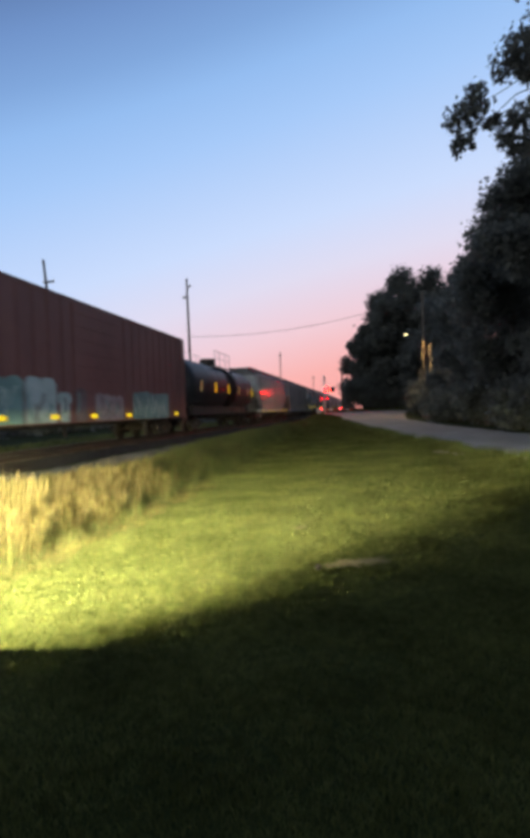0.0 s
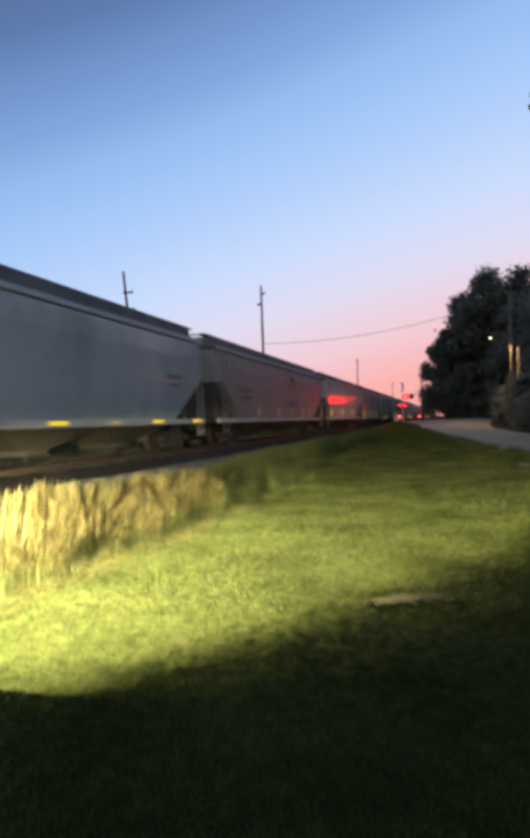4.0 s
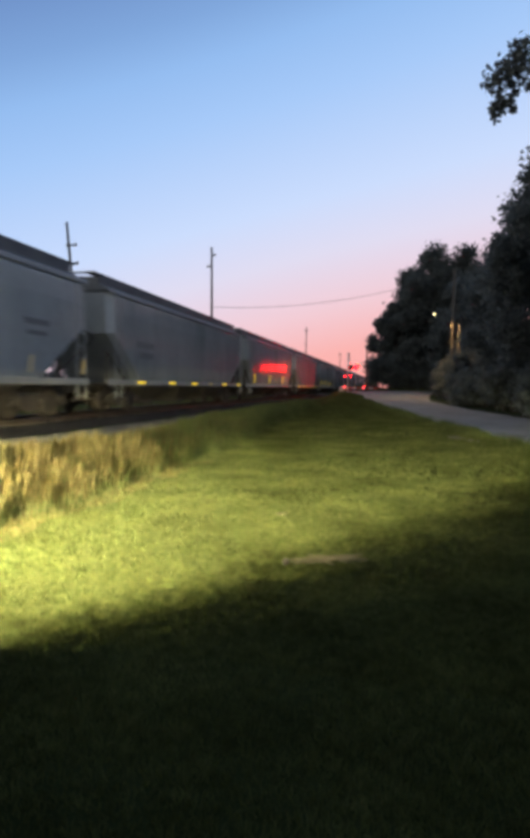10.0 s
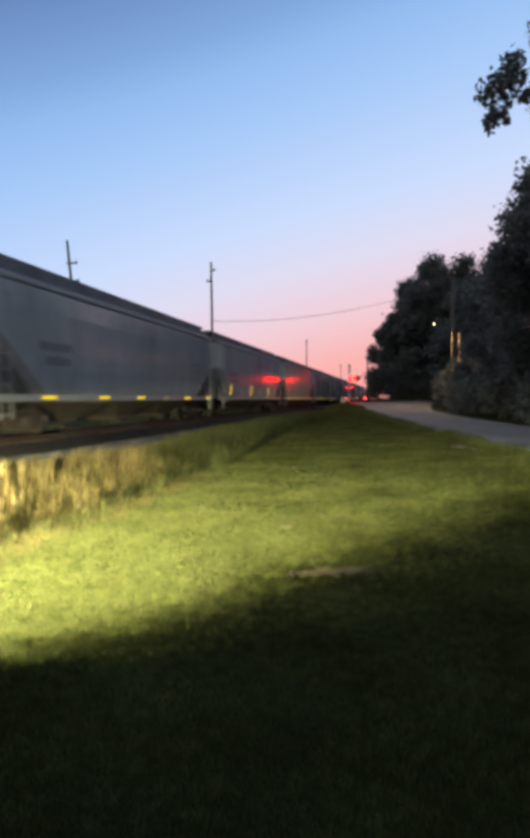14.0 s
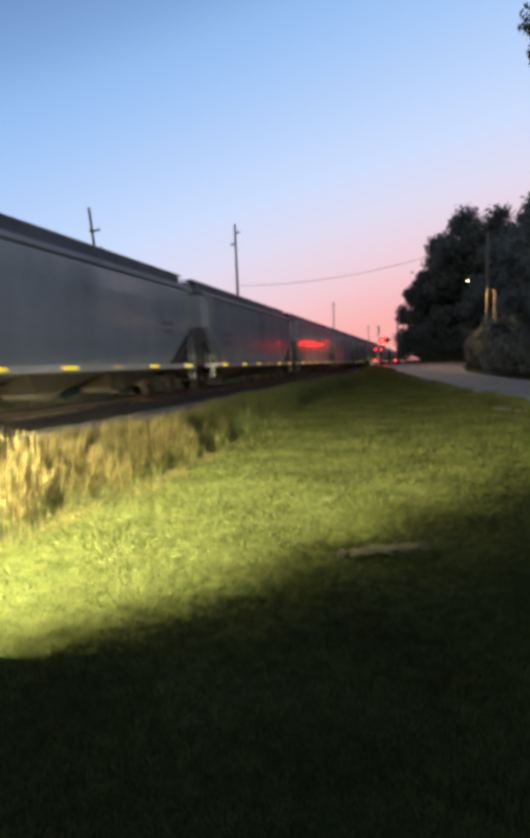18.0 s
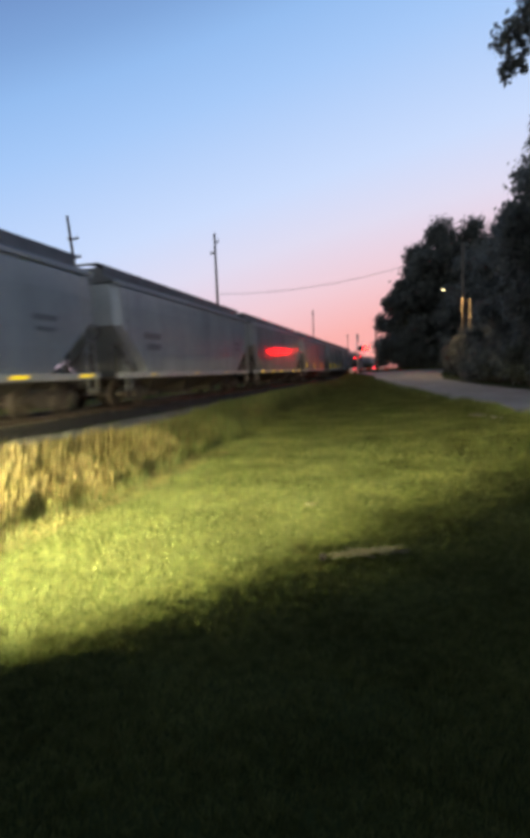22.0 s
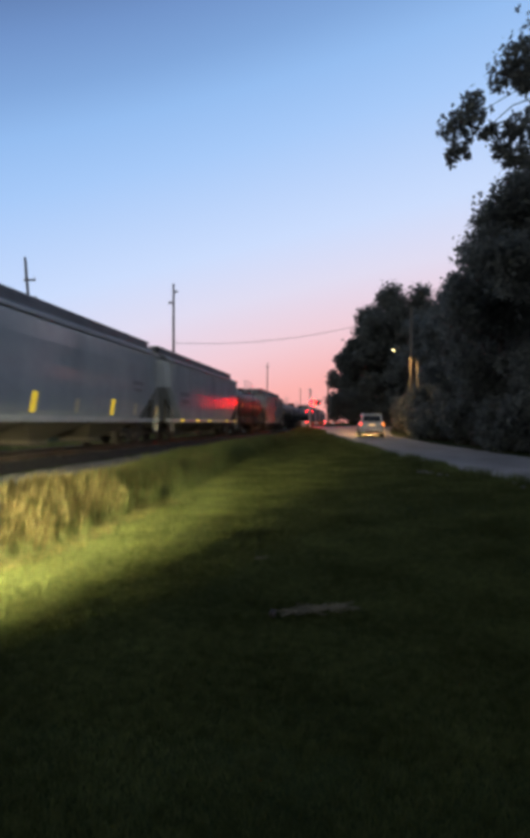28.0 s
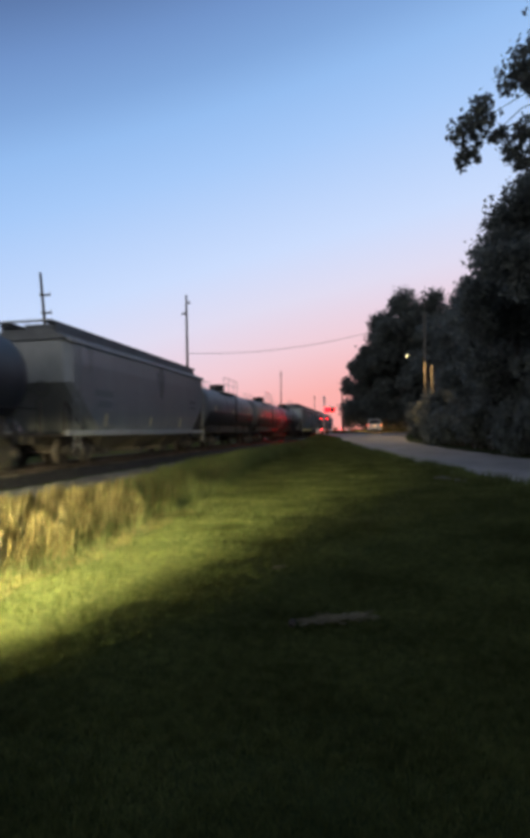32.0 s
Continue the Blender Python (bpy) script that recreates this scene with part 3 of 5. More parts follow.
def covered_hopper(tapes="flat", paint=None, emblem=False, ribs=False):
    paint = paint or (HOPPER_DARK if tapes == "dull" else HOPPER_GREY)
    how = {"flat": "with level yellow reflective strips", "few": "with a few dull level strips", "upright": "with upright yellow reflective strips", "dull": "with dull upright strips"}[tapes]
    level = tapes in ("flat", "few")
    label = "weathered %s covered hopper wagon %s" % ("taupe" if paint is HOPPER_TAN else "dark grey" if paint is HOPPER_DARK else "grey", how)
    car = thing("hopper_wagon", label, "rail wagon", group="wagons of the freight train")
    half = CAR / 2 - 0.72
    # body: rounded sides, ends that slope in below
    bm = bmesh.new()
    rings = []
    for z, w in SIDE:
        yl = half - max(0.0, 2.8 - z) * 1.25
        cr = 0.22
        rings.append([(w, -yl + cr, z), (w, yl - cr, z), (w - cr, yl, z), (-w + cr, yl, z), (-w, yl - cr, z), (-w, -yl + cr, z), (-w + cr, -yl, z), (w - cr, -yl, z)])
    rings_along(bm, rings, smooth=False)
    part("body", bm, paint, car)
    for s in (-1, 1):
        # top chord that stands out under the roof
        part("top_chord", B(min(s * 1.44, s * 1.56), max(s * 1.44, s * 1.56), -half, half, 4.16, 4.30, bevel=0.02), SILL, car)
        part("side_sill", B(min(s * 1.40, s * 1.535), max(s * 1.40, s * 1.535), -half - 0.1, half + 0.1, 1.0, 1.19, bevel=0.02), SILL, car, "pale steel side sill")
    # roof: sloping sheets to a flat top
    bm = bmesh.new()
    pr = [(-1.48, 4.26), (-1.3, 4.38), (-0.95, 4.56), (-0.62, 4.62), (0.62, 4.62), (0.95, 4.56), (1.3, 4.38), (1.48, 4.26)]
    rings_along(bm, [[(a, y, b) for a, b in pr] for y in (-half, half)], smooth=False)
    part("roof", bm, ROOF_GREY, car)
    # trough hatch covers and running boards
    k = 9
    for i in range(k):
        y0 = -half + 0.8 + i * (2 * half - 1.6) / k
        part("hatch_cover", B(-0.58, 0.58, y0 + 0.03, y0 + (2 * half - 1.6) / k - 0.03, 4.61, 4.95, bevel=0.05), ROOF_GREY, car)
    for s in (-1, 1):
        bm = B(min(s * 0.62, s * 1.0), max(s * 0.62, s * 1.0), -half - 0.2, half + 0.2, 4.84, 4.885)
        for i in range(12):
            y0 = -half + 0.3 + i * (2 * half - 0.6) / 11
            box(bm, min(s * 0.95, s * 0.99), max(s * 0.95, s * 0.99), y0 - 0.03, y0 + 0.03, 4.5, 4.84)
        part("running_board", bm, ROOF_GREY, car, "grating walkway along the roof")
        bm = B(min(s * 0.97, s * 1.0), max(s * 0.97, s * 1.0), -half + 0.1, half - 0.1, 4.5, 4.83)
        part("hatch_rail", bm, ROOF_GREY, car)
    for e in (-1, 1):
        y = e * (half - 0.02)
        part("end_walkway", B(-1.0, 1.0, min(y, y + e * 0.25), max(y, y + e * 0.2), 4.845, 4.88), GALV, car)
        part("end_platform", B(-1.45, 1.45, min(y - e * 1.3, y + e * 0.12), max(y - e * 1.3, y + e * 0.12), 1.0, 1.06), UNDER, car)
        for s in (-1, 1):
            bm = bmesh.new()
            rod(bm, (s * 1.32, y - e * 0.02, 1.0), (s * 1.32, y - e * 0.02, 2.2), 0.05, n=6)
            rod(bm, (s * 0.5, y - e * 0.02, 1.0), (s * 0.5, y - e * 0.02, 2.2), 0.05, n=6)
            rod(bm, (s * 1.3, y - e * 1.6, 1.05), (s * 1.35, y - e * 0.1, 2.1), 0.045, n=6)
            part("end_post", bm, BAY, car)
            ladder_parts(car, s * 1.585, y - e * 0.4, 0.55, 4.25, "y", paint)
            part("step_stirrup", B(min(s * 1.3, s * 1.5), max(s * 1.3, s * 1.5), y - e * 0.4 - 0.2, y - e * 0.4 + 0.2, 0.5, 0.53), UNDER, car)
        ladder_parts(car, -0.9, y + e * 0.06, 1.1, 4.87, "x", paint)
    bm = bmesh.new()
    n = 16
    rings_along(bm, [[(0.6 + (0.24 + 0.02 * math.cos(q)) * math.cos(2 * math.pi * i / n), -half - 0.08 + 0.02 * math.sin(q), 2.6 + (0.24 + 0.02 * math.cos(q)) * math.sin(2 * math.pi * i / n)) for i in range(n)] for q in (0, 1.57, 3.14, 4.71, 6.28)], caps=False)
    part("brake_wheel", bm, UNDER, car)
    # three discharge bays
    for c in (-3.7, 0.0, 3.7):
        bm = bmesh.new()
        rings_along(bm, [[(a * w, c + b * d, z) for a, b in ((1, 1), (-1, 1), (-1, -1), (1, -1))] for z, w, d in ((1.2, 1.4, 1.8), (0.95, 1.36, 1.7), (0.42, 0.62, 0.5), (0.3, 0.6, 0.45))], smooth=False)
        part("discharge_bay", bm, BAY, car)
        part("outlet_gate", B(-0.75, 0.75, c - 0.4, c + 0.4, 0.22, 0.31, bevel=0.01), UNDER, car)
    underframe_parts(car, half)
    for y in (-half + 1.75, half - 1.75):
        truck_parts(car, y)
    # reflective tape on both sides
    spots = {"flat": ((3.0, 2), (6.0, 2), (8.7, 2), (11.1, 1), (13.5, 2), (16.4, 2)), "few": ((3.3, 1), (8.0, 1), (12.6, 1), (15.8, 0)),
             "upright": ((2.7, 2), (7.3, 2), (9.7, 0), (12.3, 2), (14.4, 0), (16.8, 1)), "dull": ((3.5, 0), (8.2, 0), (12.5, 0))}[tapes]
    if emblem:
        spots = ((4.9, 1), (7.8, 1), (10.0, 0), (12.2, 1), (13.8, 0), (16.9, 1))
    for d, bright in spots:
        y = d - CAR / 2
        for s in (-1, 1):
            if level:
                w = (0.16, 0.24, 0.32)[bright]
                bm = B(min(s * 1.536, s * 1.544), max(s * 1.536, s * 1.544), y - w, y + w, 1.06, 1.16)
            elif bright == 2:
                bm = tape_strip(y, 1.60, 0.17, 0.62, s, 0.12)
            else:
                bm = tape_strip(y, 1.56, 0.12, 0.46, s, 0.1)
            part("reflective_tape", bm, (TAPE_PALE, TAPE_MID, TAPE)[bright], car, ("dull tape, glowing faintly", "yellow tape, glowing dimly", "bright yellow tape")[bright])
    # reporting marks as plain bars, at the end of each side; two smaller lines amid the side
    for s in (-1, 1):
        for y, z, w, h in ((-s * (half - 2.6), 2.55, 1.5, 0.24), (-s * (half - 2.7), 2.15, 1.2, 0.24), (s * (half - 2.4), 2.7, 1.0, 0.16), (s * (half - 2.4), 2.4, 0.8, 0.12)):
            part("lettering_bar", tape_strip(y, z, w, h, s), INK, car)
        if emblem:
            # an open leaf-like arc over one bar
            bm = bmesh.new()
            for k in range(14):
                a = radians(200 - k * 16)
                a2 = radians(200 - (k + 1) * 16)
                w1, w2 = 0.05 + 0.16 * math.sin(math.pi * k / 14), 0.05 + 0.16 * math.sin(math.pi * (k + 1) / 14)
                q = []
                for d in (0.008, 0.014):
                    for ang, w in ((a, w1), (a2, w2)):
                        for r in (0.72 - w, 0.72 + w):
                            z = 3.0 + 0.9 * r * math.sin(ang)
                            q.append(bm.verts.new((s * (side_x(z) + d), 1.35 + s * 0.58 * r * math.cos(ang), z)))
                for f in ((4, 5, 7, 6), (0, 2, 3, 1), (0, 1, 5, 4), (2, 6, 7, 3), (0, 4, 6, 2), (1, 3, 7, 5)):
                    bm.faces.new([q[i] for i in f])
            part("emblem", bm, EMBLEM, car, "dark faded arc-shaped emblem")
            part("lettering_bar", tape_strip(1.35, 2.05, 1.5, 0.34, s), INK, car)
    return car


def tank_car(length=CAR, radius=1.39, upper=None, dome=0.42, spots=(), tape=(0.1, 0.6), stain=None, group="wagons of the freight train"):
    look_ = "black" if upper is None else "grey and black"
    car = thing("tank_wagon", "%s tank wagon with domed manway and railed platform" % look_, "rail wagon", group=group)
    half = length / 2 - 0.75
    zc, n = 1.16 + radius, 36
    prof = [(0.02, -half), (radius * 0.45, -half + 0.06), (radius * 0.78, -half + 0.22), (radius * 0.95, -half + 0.48), (radius, -half + 0.85), (radius, -0.35 * half), (radius, 0.35 * half), (radius, half - 0.85), (radius * 0.95, half - 0.48), (radius * 0.78, half - 0.22), (radius * 0.45, half - 0.06), (0.02, half)]
    bm = bmesh.new()
    rings_along(bm, [[(r * math.cos(2 * math.pi * i / n), y, zc + r * math.sin(2 * math.pi * i / n)) for i in range(n)] for r, y in prof])
    shell = part("tank_shell", bm, upper or TANK_BLACK, car)
    for y in (-half * 0.62, -half * 0.3, 0.0, half * 0.3, half * 0.62):
        bm = bmesh.new()
        rings_along(bm, [[(r * math.cos(2 * math.pi * i / n), y + d, zc + r * math.sin(2 * math.pi * i / n)) for i in range(n)] for r, d in ((radius - 0.02, -0.03), (radius + 0.012, -0.03), (radius + 0.012, 0.03), (radius - 0.02, 0.03))], caps=False)
        part("weld_band", bm, upper or TANK_BLACK, shell)
    if stain:
        # what ran over from the manway, dried matt black round the barrel
        bm = bmesh.new()
        edge = [(0.10 * math.sin(2.1 * i) + 0.07 * math.sin(5.3 * i + 1), 0.12 * math.sin(1.7 * i + 2) + 0.06 * math.sin(4.4 * i)) for i in range(n)]
        rings_along(bm, [[((radius + 0.006) * math.cos(2 * math.pi * i / n), stain[k] + edge[i][k], zc + (radius + 0.006) * math.sin(2 * math.pi * i / n)) for i in range(n)] for k in (0, 1)], caps=False)
        part("spill_stain", bm, SPILL, shell, "matt black dried spill")
    if upper is not None:
        # the black lower half
        bm = bmesh.new()
        m = 15
        rings_along(bm, [[((r + 0.012) * math.cos(math.pi + math.pi * i / (m - 1)), y, zc - 0.25 + (r - 0.2) * math.sin(math.pi + math.pi * i / (m - 1))) for i in range(m)] for r, y in prof[3:9]], close=False, caps=False)
        part("lower_band", bm, TANK_BLACK, car, "black painted lower shell")
    bm = R((0, 0, zc + radius - 0.15), (0, 0, zc + radius + dome), 0.55, n=20)
    rod(bm, (0, 0, zc + radius + dome), (0, 0, zc + radius + dome + 0.08), 0.58, 0.5, n=20)
    part("manway_dome", bm, UNDER, car)
    top = zc + radius
    for s in (-1, 1):
        part("walkway", B(min(s * 0.62, s * 1.05), max(s * 0.62, s * 1.05), -1.9, 1.9, top - 0.16, top - 0.12), GALV, car)
        bm = bmesh.new()
        for y in (-1.9, -0.7, 0.7, 1.9):
            rod(bm, (s * 1.05, y, top - 0.3), (s * 1.05, y, top + 0.85), 0.022, n=5)
        rod(bm, (s * 1.05, -1.9, top + 0.85), (s * 1.05, 1.9, top + 0.85), 0.022, n=5)
        rod(bm, (s * 1.05, -1.9, top + 0.4), (s * 1.05, 1.9, top + 0.4), 0.016, n=5)
        part("guard_rail", bm, GALV, car)
        ladder_parts(car, s * (radius + 0.06), 0.0, 0.8, top - 0.25, "y", UNDER)
        part("side_walk", B(min(s * 1.0, s * 1.45), max(s * 1.0, s * 1.45), -half, half, 0.98, 1.04), UNDER, car)
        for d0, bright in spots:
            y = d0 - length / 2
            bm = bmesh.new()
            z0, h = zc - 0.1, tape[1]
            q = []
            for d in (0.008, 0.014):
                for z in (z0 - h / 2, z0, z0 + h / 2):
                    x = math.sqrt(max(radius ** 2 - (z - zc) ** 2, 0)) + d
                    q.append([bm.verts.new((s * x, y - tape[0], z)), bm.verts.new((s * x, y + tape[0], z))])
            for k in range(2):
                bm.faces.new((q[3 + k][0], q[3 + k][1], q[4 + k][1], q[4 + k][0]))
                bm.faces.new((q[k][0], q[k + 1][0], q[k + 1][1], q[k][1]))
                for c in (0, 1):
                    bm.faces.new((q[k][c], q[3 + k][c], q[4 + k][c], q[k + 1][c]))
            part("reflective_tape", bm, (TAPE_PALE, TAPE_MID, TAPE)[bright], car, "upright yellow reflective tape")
        for e in (-1, 1):
            bm = R((s * 1.4, e * (half - 0.1), 1.0), (s * 1.4, e * (half - 0.1), 2.0), 0.022, n=5)
            rod(bm, (s * 1.4, e * (half - 0.1), 1.75), (s * 1.4, e * (half - 2.4), 1.75), 0.02, n=5)
            rod(bm, (s * 1.4, e * (half - 2.4), 1.0), (s * 1.4, e * (half - 2.4), 1.76), 0.02, n=5)
            part("safety_rail", bm, UNDER, car)
    part("tank_cradle", B(-0.95, 0.95, -half + 0.9, half - 0.9, 0.9, 1.62, bevel=0.05), UNDER, car)
    for y in (-half + 2.0, half - 2.0):
        part("saddle", B(-1.0, 1.0, y - 0.5, y + 0.5, 0.95, 1.6, bevel=0.03), UNDER, car)
    for e in (-1, 1):
        part("end_platform", B(-1.45, 1.45, min(e * (half - 0.6), e * (half + 0.1)), max(e * (half - 0.6), e * (half + 0.1)), 0.98, 1.04), UNDER, car)
    underframe_parts(car, half)
    for y in (-half + 1.7, half - 1.7):
        truck_parts(car, y)
    return car


def box_car():
    car = thing("boxcar", "dark brown steel boxcar with pale spray-painted lower side", "rail wagon", group="wagons of the freight train")
    length = 19.0
    half = length / 2 - 0.6
    part("body", B(-1.55, 1.55, -half, half, 1.05, 4.80, bevel=0.03), BOX_BROWN, car)
    bm = bmesh.new()
    rings_along(bm, [[(a, y, b) for a, b in ((-1.58, 4.78), (-1.58, 4.84), (-0.8, 4.93), (0, 4.96), (0.8, 4.93), (1.58, 4.84), (1.58, 4.78))] for y in (-half - 0.03, half + 0.03)], smooth=False)
    part("roof", bm, BOX_BROWN, car)
    for s in (-1, 1):
        for i in range(25):
            y = -half + 0.35 + i * (2 * half - 0.7) / 24
            if abs(y) > 1.75:
                part("side_post", B(min(s * 1.55, s * 1.575), max(s * 1.55, s * 1.575), y - 0.06, y + 0.06, 1.15, 4.74), BOX_BROWN, car)
        door = part("sliding_door", B(min(s * 1.55, s * 1.595), max(s * 1.55, s * 1.595), -1.6, 1.6, 1.2, 4.7, bevel=0.02), BOX_BROWN, car)
        for i in range(8):
            part("door_rib", B(min(s * 1.595, s * 1.612), max(s * 1.595, s * 1.612), -1.5, 1.5, 1.45 + i * 0.42, 1.52 + i * 0.42), BOX_BROWN, door)
        part("side_sill", B(min(s * 1.45, s * 1.6), max(s * 1.45, s * 1.6), -half, half, 0.86, 1.12, bevel=0.02), BOX_BROWN, car)
        # pale paint sprayed over the lower side, in blocks with rounded heads
        rng = random.Random(4)
        for y, w, h, mat, what in ((-8.7, 2.9, 0.95, SPRAY, "pale"), (-5.75, 1.5, 1.15, SPRAY_TEAL, "teal"), (-4.25, 1.55, 1.2, SPRAY, "pale"), (-2.6, 0.6, 0.8, SPRAY, "pale"), (-1.75, 0.8, 0.95, SPRAY_DARK, "dull"), (-0.45, 2.2, 0.85, SPRAY_ROSE, "rosy"), (2.5, 3.9, 1.0, SPRAY_TEAL, "teal")):
            bm = B(min(s * 1.615, s * 1.621), max(s * 1.615, s * 1.621), y + 0.1, y + w, 0.90, 0.86 + h)
            k = max(1, int(w / 0.55))
            for i in range(k):
                # swelling heads of unequal height along the upper edge
                o, r = y + 0.15 + (i + 0.5) * (w - 0.2) / k, rng.uniform(0.24, 0.42)
                rings_along(bm, [[(s * x, o + r * math.cos(2 * math.pi * j / 14), 0.82 + h + rng.uniform(0.45, 0.6) * r * math.sin(2 * math.pi * j / 14)) for j in range(14)] for x in (1.614, 1.620)], smooth=False)
            panel = part("spray_paint", bm, mat, car, what + " sprayed shape")
            for i in range(2 * k):
                # slanting and curling strokes over it
                o, z, l = y + 0.25 + i * (w - 0.4) / (2 * k), 0.95 + h * rng.uniform(0.2, 0.65), h * rng.uniform(0.18, 0.34)
                bm = bmesh.new()
                a, q = rng.uniform(-0.6, 0.6), rng.uniform(-0.5, 0.5)
                pts = [(o + l * math.sin(a) * t + q * 0.25 * (1 - t * t), z + l * math.cos(a) * t) for t in (-1, -0.5, 0, 0.5, 1)]
                rings_along(bm, [[(s * x, u + d, v) for x, d in ((1.621, -0.045), (1.625, -0.045), (1.625, 0.045), (1.621, 0.045))] for u, v in pts], smooth=False)
                part("spray_stroke", bm, SPRAY if mat is SPRAY_TEAL else SPRAY_DARK if i % 3 else SPRAY_TEAL, panel)
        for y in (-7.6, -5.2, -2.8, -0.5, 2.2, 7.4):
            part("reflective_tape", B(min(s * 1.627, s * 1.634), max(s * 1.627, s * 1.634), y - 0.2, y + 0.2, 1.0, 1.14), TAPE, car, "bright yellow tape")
        for e in (-1, 1):
            ladder_parts(car, s * 1.63, e * (half - 0.35), 0.6, 4.7 if e > 0 else 2.2, "y", BOX_BROWN)
    underframe_parts(car, half)
    for y in (-half + 1.9, half - 1.9):
        truck_parts(car, y)
    return car


# the train: kind of wagon and where it begins along the train
MARKS = [7.0, 26.2, 43.9, 62.0, 83.3, 101.6, 120.2, 138.0, 156.0, 173.6, 191.5, 209.3, 226.7, 245.0, 262.0, 280.0, 298.3, 317.0, 334.8, 348.0, 363.4, 378.6, 393.8, 409.0, 426.8, 444.6, 462.4, 480.2]
KINDS = "B T f E u u f u f u f f f d f u u f S p G G G f f f f".split()
train = []


def build_train():
    models = {"f": covered_hopper("flat"), "u": covered_hopper("upright"), "E": covered_hopper("upright", HOPPER_TAN, emblem=True), "d": covered_hopper("few"), "p": covered_hopper("dull"),
              "T": tank_car(CAR, 1.55, stain=(-0.3, 1.95), spots=((2.4, 1), (5.35, 2), (8.5, 2), (11.5, 1), (14.4, 0), (16.0, 2))), "S": tank_car(13.2, 1.42, dome=0.16, spots=((2.0, 1), (5.3, 0), (6.3, 0), (7.4, 0), (9.0, 0), (10.2, 1)), tape=(0.07, 0.34)),
              "G": tank_car(15.2, 1.38, TANK_GREY, spots=((2.5, 0), (7.0, 0), (12.0, 0)), tape=(0.07, 0.3)), "B": box_car()}
    nominal = {"f": CAR, "u": CAR, "E": CAR, "d": CAR, "p": CAR, "T": CAR, "S": 13.2, "G": 15.2, "B": 19.0}
    used = set()
    for k, a, b in zip(KINDS, MARKS, MARKS[1:]):
        place = pose(TRACK_X, (a + b) / 2, RAIL_TOP)
        if k in used:
            car = copy_thing(models[k], place)
        else:
            car = models[k]
            car.matrix_basis = place
            used.add(k)
        # wagons of one kind differ a little in length
        car.scale = (1, (b - a) / nominal[k], 0.955 if k == "p" else 1)
        train.append((car, (a + b) / 2))


build_train()

# ---------------------------------------------------------------- poles and cables


def utility_pole(x, y, top, lean=(0, 0), arms=((0.6, 1.3, 0, 0),), label="weathered wooden utility pole with short crossarms"):
    """arms: metres below the top, length, turn, shift sideways."""
    z0 = float(ground_height(x, y)) - 0.3
    ob = thing("utility_pole", label, "utility pole", pose(x, y, z0, lean[0], lean[1], 0), "poles along the railway")
    h = top - z0
    part("pole", R((0, 0, 0), (0, 0, h), 0.145, 0.085, n=12), POLE_WOOD, ob)
    for d, w, turn, shift in arms:
        m = pose(shift, 0, h - d, 0, 0, turn)
        arm = part("crossarm", B(-w / 2, w / 2, -0.16, -0.06, -0.06, 0.06, bevel=0.01), POLE_WOOD, ob, at=m)
        for s in (-1, 1):
            part("insulator", R((s * (w / 2 - 0.08), -0.11, 0.05), (s * (w / 2 - 0.08), -0.11, 0.2), 0.045, 0.03, n=8), GALV, arm)
    return ob


utility_pole(-21.95, 35.04, 13.3, (0, -5.5), ((1.7, 0.75, 20, 0.25), (3.0, 0.75, 20, 0.25)))
utility_pole(-15.7, 45.4, 13.75, (0, -0.5), ((0.75, 0.42, 0, 0.2), (1.7, 0.42, 0, -0.2)))
utility_pole(-17.3, 106.6, 13.6, (0, 0.6), ((0.8, 0.7, 0, 0),))
utility_pole(-17.5, 179.1, 13.3, (0, 0), ((0.8, 1.0, 0, 0),))
utility_pole(-17.6, 252.0, 13.3, (0, 0), ((0.8, 1.0, 0, 0),))
utility_pole(-3.25, 66.4, 6.9, (0, 0), (), "short reddish wooden post beside the crossing")


def cable(a, b, sag, r=0.02):
    bm = bmesh.new()
    a, b = Vector(a), Vector(b)
    pts = [a.lerp(b, t / 16) - Vector((0, 0, sag * 4 * (t / 16) * (1 - t / 16))) for t in range(17)]
    side = (b - a).cross(Vector((0, 0, 1))).normalized()
    rings_along(bm, [[p + side * r * math.cos(1.2566 * i) + Vector((0, 0, r * math.sin(1.2566 * i))) for i in range(5)] for p in pts])
    ob = new("overhead_cable", finish("overhead_cable", bm, CABLE))
    tagged(ob, "thin black overhead cable strung between poles", "cable")


# ---------------------------------------------------------------- street lamp on its pole


def street_lamp():
    x, y = 4.95, 50.6
    z0 = float(ground_height(x, y)) - 0.2
    ob = thing("street_lamp", "wooden pole with a glowing amber street lamp on an arm", "street lamp", pose(x, y, z0))
    part("pole", R((0, 0, 0), (0, 0, 12.2 - z0), 0.16, 0.11, n=12), LAMP_POLE, ob)
    bm = bmesh.new()
    pts = [(0, 0, 7.3), (-0.55, -0.2, 7.6), (-1.1, -0.42, 7.73), (-1.5, -0.58, 7.75)]
    for p, q in zip(pts, pts[1:]):
        rod(bm, p, q, 0.035, n=8)
    part("arm", bm, POLE_WOOD, ob)
    part("lamp_head", B(-1.82, -1.48, -0.76, -0.49, 7.68, 7.80, bevel=0.03), GALV, ob)
    part("lamp_lens", B(-1.72, -1.58, -0.69, -0.56, 7.62, 7.675, bevel=0.02), STREET, ob, "glowing amber lens")
    part("meter_box", B(-0.12, 0.12, -0.34, -0.16, 3.2, 3.6, bevel=0.02), GALV, ob)
    stub = thing("utility_pole", "second short wooden pole beside the street lamp", "utility pole", pose(5.5, 50.4, z0), "poles along the railway")
    part("pole", R((0, 0, 0), (0, 0, 7.4 - z0), 0.13, 0.1, n=12), LAMP_POLE, stub)


street_lamp()
cable((-15.7, 45.3, 8.55), (4.95, 50.6, 11.9), 1.0)

